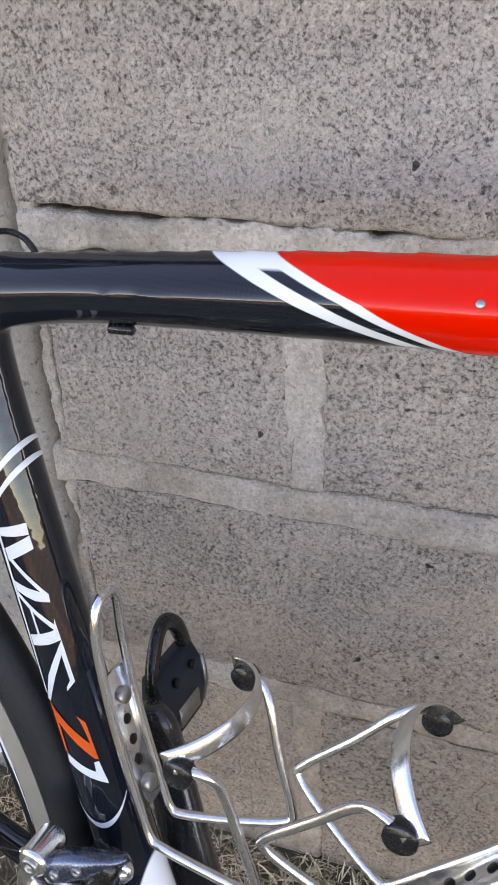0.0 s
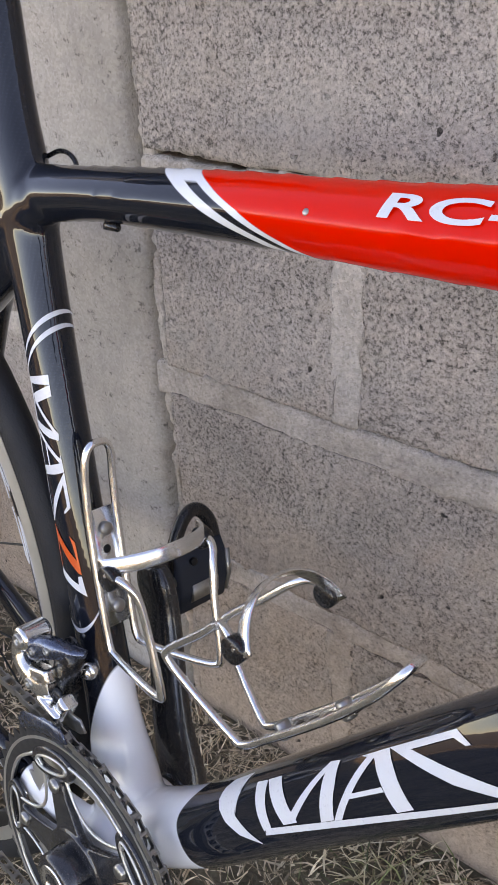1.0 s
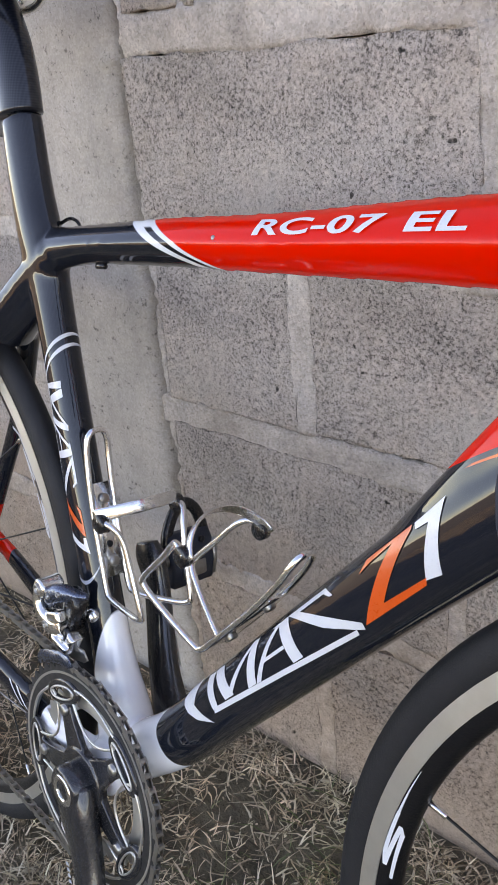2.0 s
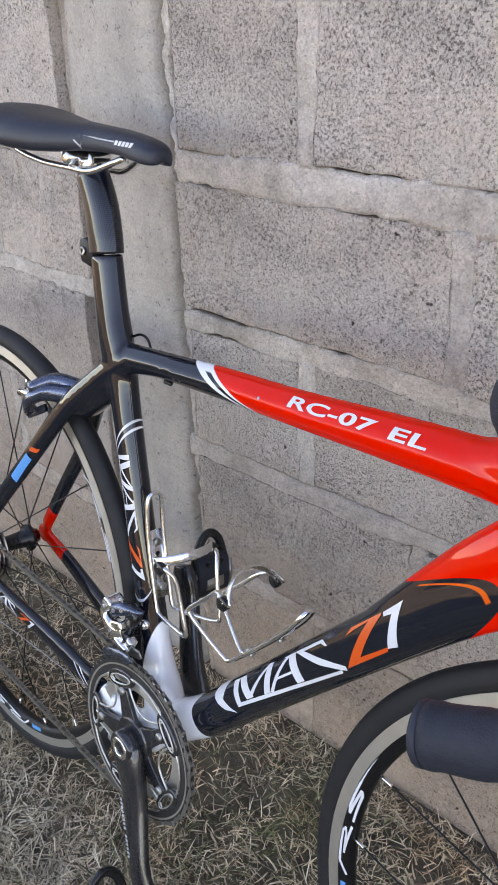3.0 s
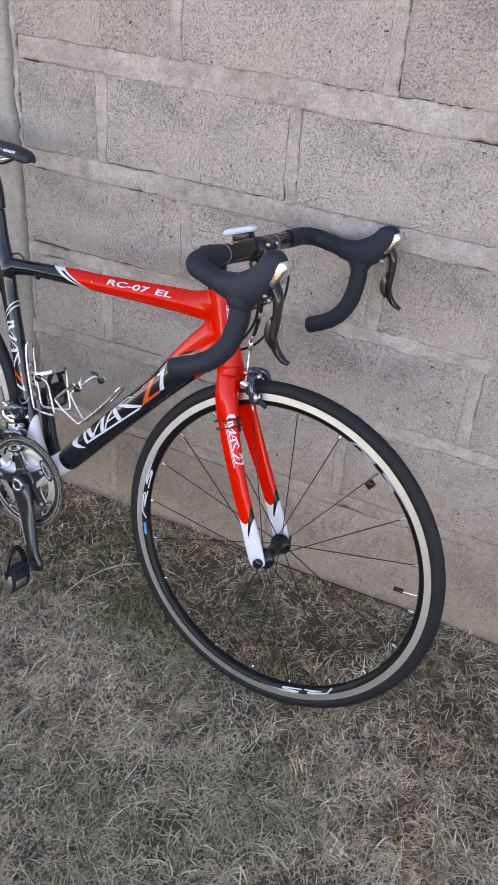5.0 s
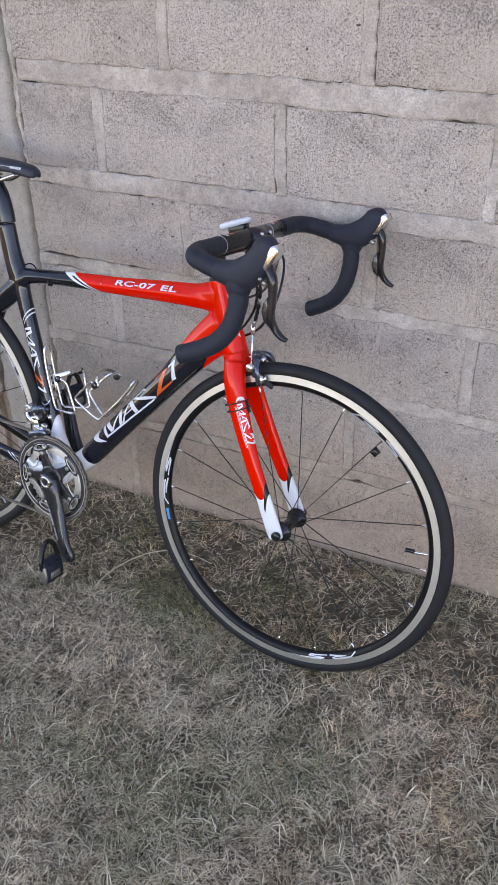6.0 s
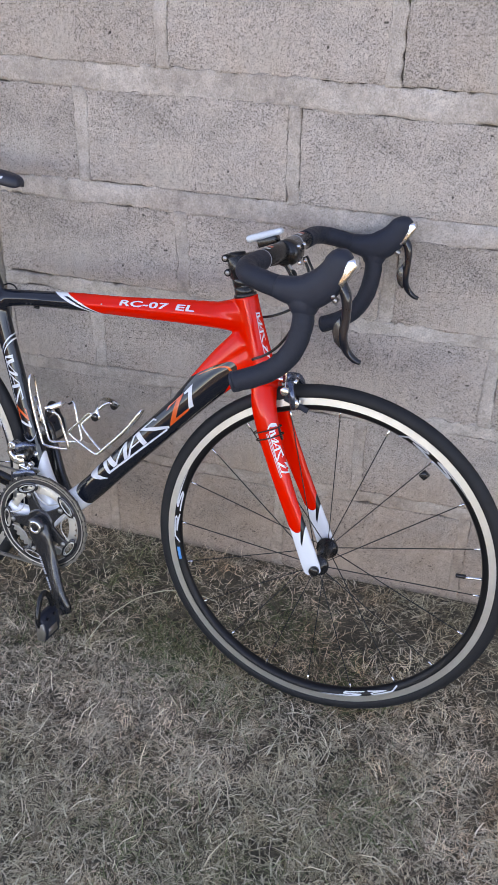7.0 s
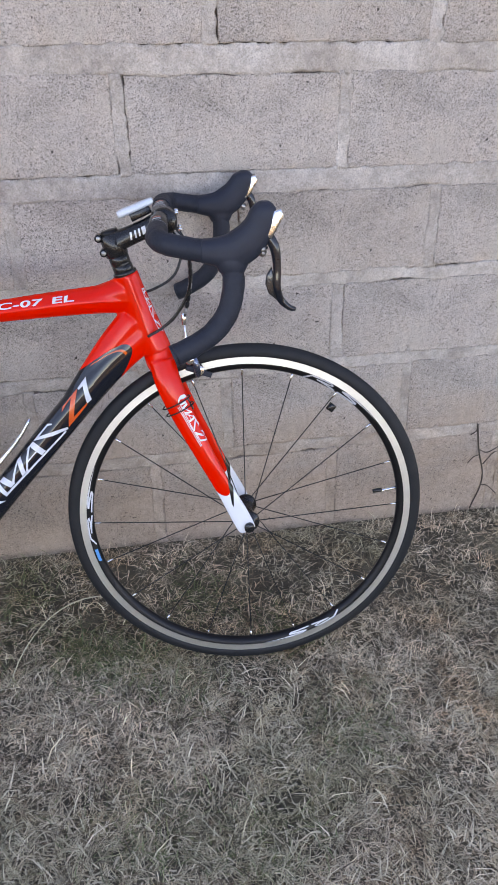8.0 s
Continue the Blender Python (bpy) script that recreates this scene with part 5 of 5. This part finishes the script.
# rear brake
bm = bmesh.new()
for s in (-1, 1):
    sweep(bm, [(-0.222, 0.004 * s, 0.392, 0.012, 0.009), (-0.246, 0.026 * s, 0.390, 0.011, 0.008), (-0.268, 0.036 * s, 0.374, 0.0085, 0.0075), (-0.282, 0.027 * s, 0.352, 0.0075, 0.006)], 12, 6, (1, 0, 0), 2.6)
sweep(bm, [(-0.218, 0.012, 0.398, 0.011, 0.009), (-0.244, -0.012, 0.404, 0.011, 0.009), (-0.264, -0.038, 0.392, 0.008, 0.0075)], 12, 6, (1, 0, 0), 2.6)
brake = piece("rear_brake", bm, CALIPER, "grey metal rim brake under the seat")
bm = bmesh.new()
rod(bm, (-0.205, 0, 0.396), (-0.250, 0, 0.400), 0.0062, 14)
rod(bm, (-0.292, -0.036, 0.378), (-0.258, -0.036, 0.385), 0.005, 12)
rod(bm, (-0.279, -0.036, 0.356), (-0.279, -0.020, 0.356), 0.0055, 12)
piece("brake_bolt", bm, SILVER, "", brake)
for s in (-1, 1):
    bm = bmesh.new()
    box(bm, (0.048, 0.007, 0.010), pose(-0.284, 0.0150 * s, 0.350, 0, -30, 0), 0.002)
    piece("brake_pad", bm, HOOD, "", brake)


# ---- cables ----
def cable(name, pts, r, material, label=""):
    bm = bmesh.new()
    wire(bm, pts, r, 8, 8)
    return piece(name, bm, material, label)


HOUSING = [(0.462, -0.050, 0.612), (0.480, -0.046, 0.590), (0.487, -0.040, 0.545), (0.482, -0.034, 0.500), (0.474, -0.031, 0.468)]
housing = cable("brake_cable", HOUSING, 0.0022, GLOSS, "front brake cable in a beaded black and silver housing")
line = [Vector(p) for p in spline(HOUSING, 24)]
gap, beads = 0.0, [line[0]]
for a, b in zip(line, line[1:]):
    gap += (b - a).length
    if gap > 0.0105:
        gap = 0.0
        beads.append(b)
for k, (a, b) in enumerate(zip(beads, beads[1:])):
    bm = bmesh.new()
    d = (b - a) * 0.44
    c = (a + b) / 2
    lathe_line = ((-1.0, 0.0024), (-0.75, 0.0037), (0.75, 0.0037), (1.0, 0.0024))
    for (p, r), (q, t) in zip(lathe_line, lathe_line[1:]):
        rod(bm, c + d * p, c + d * q, r, 10, t)
    piece("bead", bm, BLACK if k % 4 else STEEL, "", housing)
cable("gear_cable", [(0.462, -0.062, 0.612), (0.484, -0.058, 0.575), (0.484, -0.046, 0.520), (0.464, -0.036, 0.478), (0.438, -0.029, 0.450), (0.410, -0.026, 0.433)], 0.0025, GLOSS, "black gear cable looping round the head tube")
cable("gear_cable", [(0.462, 0.062, 0.612), (0.484, 0.055, 0.572), (0.486, 0.030, 0.505), (0.458, 0.030, 0.452), (0.420, 0.028, 0.424), (0.392, 0.026, 0.406)], 0.0025, GLOSS, "black gear cable looping round the head tube")
cable("rear_brake_cable", [(0.462, 0.045, 0.612), (0.476, 0.040, 0.580), (0.462, 0.030, 0.530), (0.425, 0.026, 0.505), (0.385, 0.023, 0.495)], 0.0025, GLOSS, "black rear brake cable")
cable("bare_cable", [(0.3897, -0.014, 0.389), (0.3060, -0.014, 0.296), (0.222, -0.013, 0.2035), (0.1480, -0.012, 0.1220), (0.0747, -0.010, 0.0403)], 0.0011, SILVER, "thin bare steel gear cable under the down tube")
cable("shift_cable", [(-0.395, -0.070, -0.005), (-0.36, -0.064, -0.006), (-0.20, -0.052, 0.002), (-0.03, -0.018, -0.024)], 0.0008, STEEL, "thin bare steel gear cable under the chain stay")

# sensor strapped to the fork leg
bm = bmesh.new()
box(bm, (0.012, 0.012, 0.026), pose(0.473, -0.033, 0.307, 0, -25, 0), 0.003)
sensor = piece("speed_sensor", bm, GLOSS, "small black speed sensor strapped to the fork")
for t in (0.299, 0.312):
    bm = bmesh.new()
    c = Vector((0.4560 + (0.307 - t) * 0.47, -0.036, t))
    ring = [(c.x + 0.0275 * math.cos(radians(k * 30)) * 0.9, c.y + 0.0135 * math.sin(radians(k * 30)), c.z + 0.0120 * math.cos(radians(k * 30))) for k in range(13)]
    wire(bm, ring, 0.0013, 8, 4, True)
    piece("strap", bm, GLOSS, "thin black cable tie", sensor)

# the fork, front wheel and bar sit a little askew in the head tube
STEER = Matrix.Translation((0.4254, 0.003, 0.3865)) @ pose(0, 0, 0, 0.8, -0.3, -0.6) @ Matrix.Translation((-0.430, 0, -0.390))
GRIP = Matrix.Translation((0.3700, -0.005, 0.604)) @ pose(0, 0, 0, 1.9, 0, -1.2) @ Matrix.Translation((-0.370, 0, -0.600))
SEATED = {"rear_brake": Matrix.Translation((-0.006, 0, -0.024)), "saddle": Matrix.Translation((0, 0, -0.004))}
SEATED |= {k: STEER for k in ("fork", "front_wheel")}
SEATED |= {k: STEER @ Matrix.Translation((0.013, 0, 0.004)) for k in ("front_brake", "speed_sensor")}
SEATED |= {k: GRIP for k in ("handlebar", "right_bar_tape", "left_bar_tape", "right_brake_hood", "left_brake_hood")}
SEATED |= {k: Matrix.Translation((0.008, -0.002, 0)) for k in ("stem", "spacer", "cycle_computer", "brake_cable", "gear_cable", "rear_brake_cable")}
for ob in bicycle.children:
    turn = SEATED.get(ob.name.split(".")[0])
    if turn:
        ob.matrix_basis = UP @ turn @ UP.inverted() @ ob.matrix_basis


# ---- loose stalk on the lawn ----
bm = bmesh.new()
stalk = [(0.30, 0.442, 0.004), (0.26, 0.435, 0.020), (0.212, 0.424, 0.028), (0.172, 0.408, 0.026), (0.130, 0.378, 0.018), (0.084, 0.318, 0.0), (0.052, 0.266, -0.038)]
sweep(bm, [(x, y, z, 0.0016, 0.0012) for x, y, z in stalk], 6, 8, None)
tagged(part("grass_stalk", bm, BEIGE, None, "long dry bent grass stalk lying on the lawn"), category="grass")


# ---- wall ----
BEDS = [(-0.14, -0.070), (0.224, 0.252), (0.437, 0.466), (0.639, 0.666), (0.838, 0.880), (1.056, 1.104), (1.296, 1.326), (1.515, 1.545), (1.735, 1.765), (1.955, 1.985), (2.175, 2.205)]
PITCH = 0.4275
COLUMN_AT = (-0.452, -0.258)
LEAN = 0.035  # the upright joints lean a little to the left as they rise


def wobble(x, z, amount, scale, seed):
    return amount * noise.noise((x * scale, z * scale, seed))


def core():
    """The wall's body, set back behind the faces of blocks and mortar."""
    bm = bmesh.new()
    box(bm, (7.6, 0.14, 2.52), Matrix.Translation((0.2, FACE + 0.022 + 0.07, 1.14)), 0.004)
    ob = part("wall_north", bm, MORTAR, None, "rough grey concrete block wall with smeared mortar", False)
    return tagged(ob, category="wall", kind="structure")


wall = core()


def joint(a, b, low, high, upright, seed, step):
    """A mortar joint from a to b, between low and high; it smears over one block and leaves cracks along the other."""
    n = max(4, int((b - a) / step))
    rows = []
    for i in range(n + 1):
        s = a + (b - a) * i / n
        fray = lambda k: 0.0022 * noise.noise((s * 70, seed, k)) + 0.0016 * noise.noise((s * 190, seed, k + 0.5))
        # open cracks are common beside the column and rare further along
        sound = 0.0 if upright else min(1.0, max(0.0, (s + 0.25) * 1.6))
        crack = 0.0042 * noise.noise((s * 9, seed, 1.0)) + 2.1 * fray(2.0) - 0.0004 - 0.0019 * sound
        smear = 0.0060 * noise.noise((s * 11, seed, 3.0)) + fray(4.0) - 0.0030
        crack = min(crack + (0.0004 if upright else 0.0), 0.0030)
        hi, lo = high - crack, low + smear
        row = []
        for k in range(9):
            t = k / 8
            c = lo + (hi - lo) * t
            y = FACE + 0.0004 + 0.0022 * noise.noise((s * 24, c * 24, seed)) + 0.0012 * noise.noise((s * 90, c * 90, seed + 5))
            if k in (0, 8):
                over = -smear if k == 0 else -crack
                y += 0.0008 if over > 0 else 0.0042
            row.append((s, y, c) if not upright else (c - LEAN * (s - 0.6), y, s))
        back = FACE + 0.024
        tilt = LEAN * (s - 0.6)
        row = [((s, back, lo) if not upright else (lo - tilt, back, s))] + row + [((s, back, hi) if not upright else (hi - tilt, back, s))]
        rows.append(row)
    bm = bmesh.new()
    skin(bm, rows)
    return part("mortar_joint", bm, MORTAR, wall)


def block(x0, x1, z0, z1, seed, step):
    """One cast block with a pitted face and chipped edges."""
    nx, nz = max(3, round((x1 - x0) / step)), max(3, round((z1 - z0) / step))
    ring = lambda t: min(t, 1 - t)
    verts = []
    cx, cz = (x0 + x1) / 2, (z0 + z1) / 2
    for j in range(nz + 1):
        for i in range(nx + 1):
            # edge rows sit closer together
            fx, fz = i / nx, j / nz
            x, z = x0 + (x1 - x0) * fx, z0 + (z1 - z0) * fz
            edge = i in (0, nx) or j in (0, nz)
            y = FACE + wobble(x, z, 0.0022, 9, seed) + wobble(x, z, 0.0011, 45, seed + 7)
            if edge:
                y += 0.0009 + 0.0024 * noise.noise((x * 40, z * 40, seed + 3))
                x += wobble(x, z, 0.0035, 30, seed + 1) + wobble(x, z, 0.0016, 110, seed + 9)
                z += wobble(x, z, 0.0035, 30, seed + 2) + wobble(x, z, 0.0016, 110, seed + 5)
            elif i in (1, nx - 1) or j in (1, nz - 1):
                k = 0.62  # pull the second row out to the edge
                if i == 1:
                    x -= step * k
                if i == nx - 1:
                    x += step * k
                if j == 1:
                    z -= step * k
                if j == nz - 1:
                    z += step * k
                y += 0.0006 + 0.0014 * noise.noise((x * 50, z * 50, seed + 4))
            verts.append((x - cx - LEAN * (z - 0.6), y - FACE, z - cz))
    w = nx + 1
    faces = [(j * w + i, j * w + i + 1, (j + 1) * w + i + 1, (j + 1) * w + i) for j in range(nz) for i in range(nx)]
    rim = [i for i in range(w)] + [j * w + nx for j in range(1, nz + 1)] + [nz * w + i for i in range(nx - 1, -1, -1)] + [j * w for j in range(nz - 1, 0, -1)]
    n = len(verts)
    verts += [(verts[k][0], 0.13, verts[k][2]) for k in rim]
    m = len(rim)
    faces += [(rim[(k + 1) % m], rim[k], n + k, n + (k + 1) % m) for k in range(m)]
    me = bpy.data.meshes.new("block")
    me.from_pydata(verts, [], faces)
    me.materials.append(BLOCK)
    for f in me.polygons[: nx * nz]:
        f.use_smooth = True
    ob = new("block", me)
    ob.location = (cx, FACE, cz)
    ob.parent = wall
    return ob


rng = random.Random(11)
for course, ((_, low), (high, _)) in enumerate(zip(BEDS, BEDS[1:])):
    start = -0.041 if course % 2 == 0 else 0.161 if course == 3 else 0.133
    joints = [start + PITCH * k for k in range(-8, 9)]
    for a, b in zip(joints, joints[1:]):
        a0, b0 = a + rng.uniform(0.010, 0.014), b - rng.uniform(0.009, 0.013)
        lo, hi = low + rng.uniform(-0.003, 0.003), high + rng.uniform(-0.003, 0.003)
        spans = [(a0, b0)]
        if b0 > COLUMN_AT[0] and a0 < COLUMN_AT[1]:
            spans = [(a0, COLUMN_AT[0] - 0.006), (COLUMN_AT[1] + 0.012, b0)]
        for p, q in spans:
            if q - p > 0.04:
                near = -1.2 < q and p < 1.6 and lo < 1.4
                block(p, q, lo, hi, rng.uniform(0, 90), 0.0105 if near else 0.06)
        close = -1.2 < b < 1.6 and low < 1.4
        if not COLUMN_AT[0] - 0.02 < b < COLUMN_AT[1] + 0.02:
            joint(low - 0.002, high + 0.002, b - 0.0125, b + 0.0135, True, rng.uniform(0, 90), 0.006 if close else 0.05)
for low, high in BEDS[1:]:
    for a, b in ((-3.5, COLUMN_AT[0]), (COLUMN_AT[1], 3.9)):
        joint(a, b, low, high, False, low * 31 + a, 0.006 if low < 1.4 else 0.05)

# poured column between two runs of blocks
bm = bmesh.new()
gz = list(np.arange(-0.12, 1.45, 0.0045)) + list(np.arange(1.5, 2.41, 0.15))
rows = []
for z in gz:
    lean = -LEAN * (z - 0.6)
    l = COLUMN_AT[0] + lean + wobble(0.2, z, 0.012, 11, 2.2) + wobble(0.2, z, 0.004, 60, 2.9)
    r = COLUMN_AT[1] + lean - 0.013 + wobble(0.9, z, 0.012, 13, 7.7) + wobble(0.9, z, 0.006, 42, 6.1) + wobble(0.9, z, 0.003, 120, 3.1)
    row = []
    for k in range(15):
        t = k / 14
        x = l + (r - l) * t
        y = FACE + 0.0002 + wobble(x, z, 0.004, 8, 8.8) + wobble(x, z, 0.0016, 40, 5.2) + (0.007 if k in (0, 14) else 0.0015 + wobble(x, z, 0.004, 70, 1.2) if k in (1, 13) else 0.0)
        row.append((x, y, z))
    rows.append([(l, FACE + 0.12, z)] + row + [(r, FACE + 0.12, z)])
skin(bm, rows)
tagged(part("concrete_column", bm, COLUMN, None, "floated grey concrete column cast between the blocks"), category="column", kind="structure")

# broken cement between the column and the ends of the courses
rows = []
for z in np.arange(-0.10, 1.42, 0.003):
    lean = -LEAN * (z - 0.6)
    tear = wobble(3.1, z, 0.009, 30, 4.4) + wobble(3.1, z, 0.006, 95, 8.3) + wobble(3.1, z, 0.003, 260, 2.1)
    l = COLUMN_AT[1] + lean - 0.001 + 0.8 * wobble(0.9, z, 0.012, 13, 7.7) + tear
    r = COLUMN_AT[1] + lean + 0.0125 + wobble(5.7, z, 0.010, 24, 1.4) + wobble(5.7, z, 0.005, 110, 9.2)
    row = []
    for k in range(9):
        x = l + (max(r, l + 0.006) - l) * k / 8
        rim = 0.006 if k in (0, 8) else 0.0
        row.append((x, FACE + 0.0022 + wobble(x, z, 0.0024, 60, 3.3) + wobble(x, z, 0.0016, 170, 6.6) + rim, z))
    rows.append([(row[0][0], FACE + 0.03, z)] + row + [(row[-1][0], FACE + 0.03, z)])
bm = bmesh.new()
skin(bm, rows)
part("broken_cement", bm, MORTAR, wall, "broken cement edge along the column")

# dead vine stems that cling to the foot of the wall
bm = bmesh.new()
STEMS = [[(1.197, 0.251), (1.212, 0.175), (1.234, 0.106), (1.235, 0.061), (1.22, 0.004), (1.212, -0.024)], [(1.212, 0.175), (1.237, 0.163), (1.263, 0.178)], [(1.23, 0.129), (1.252, 0.159), (1.271, 0.166)], [(1.216, 0.158), (1.2, 0.153), (1.188, 0.137)], [(1.235, 0.066), (1.256, 0.058), (1.284, 0.031)], [(1.183, 0.221), (1.196, 0.232), (1.197, 0.251)]]
for k, stem_line in enumerate(STEMS):
    wire(bm, [(x, FACE - 0.0012 + 0.0012 * math.sin(9 * k + 4 * i), z) for i, (x, z) in enumerate(stem_line)], 0.0013 if k else 0.0018, 6, 5)
tagged(part("dead_vine", bm, VINE, None, "thin dead vine stems clinging to the wall"), category="vine")
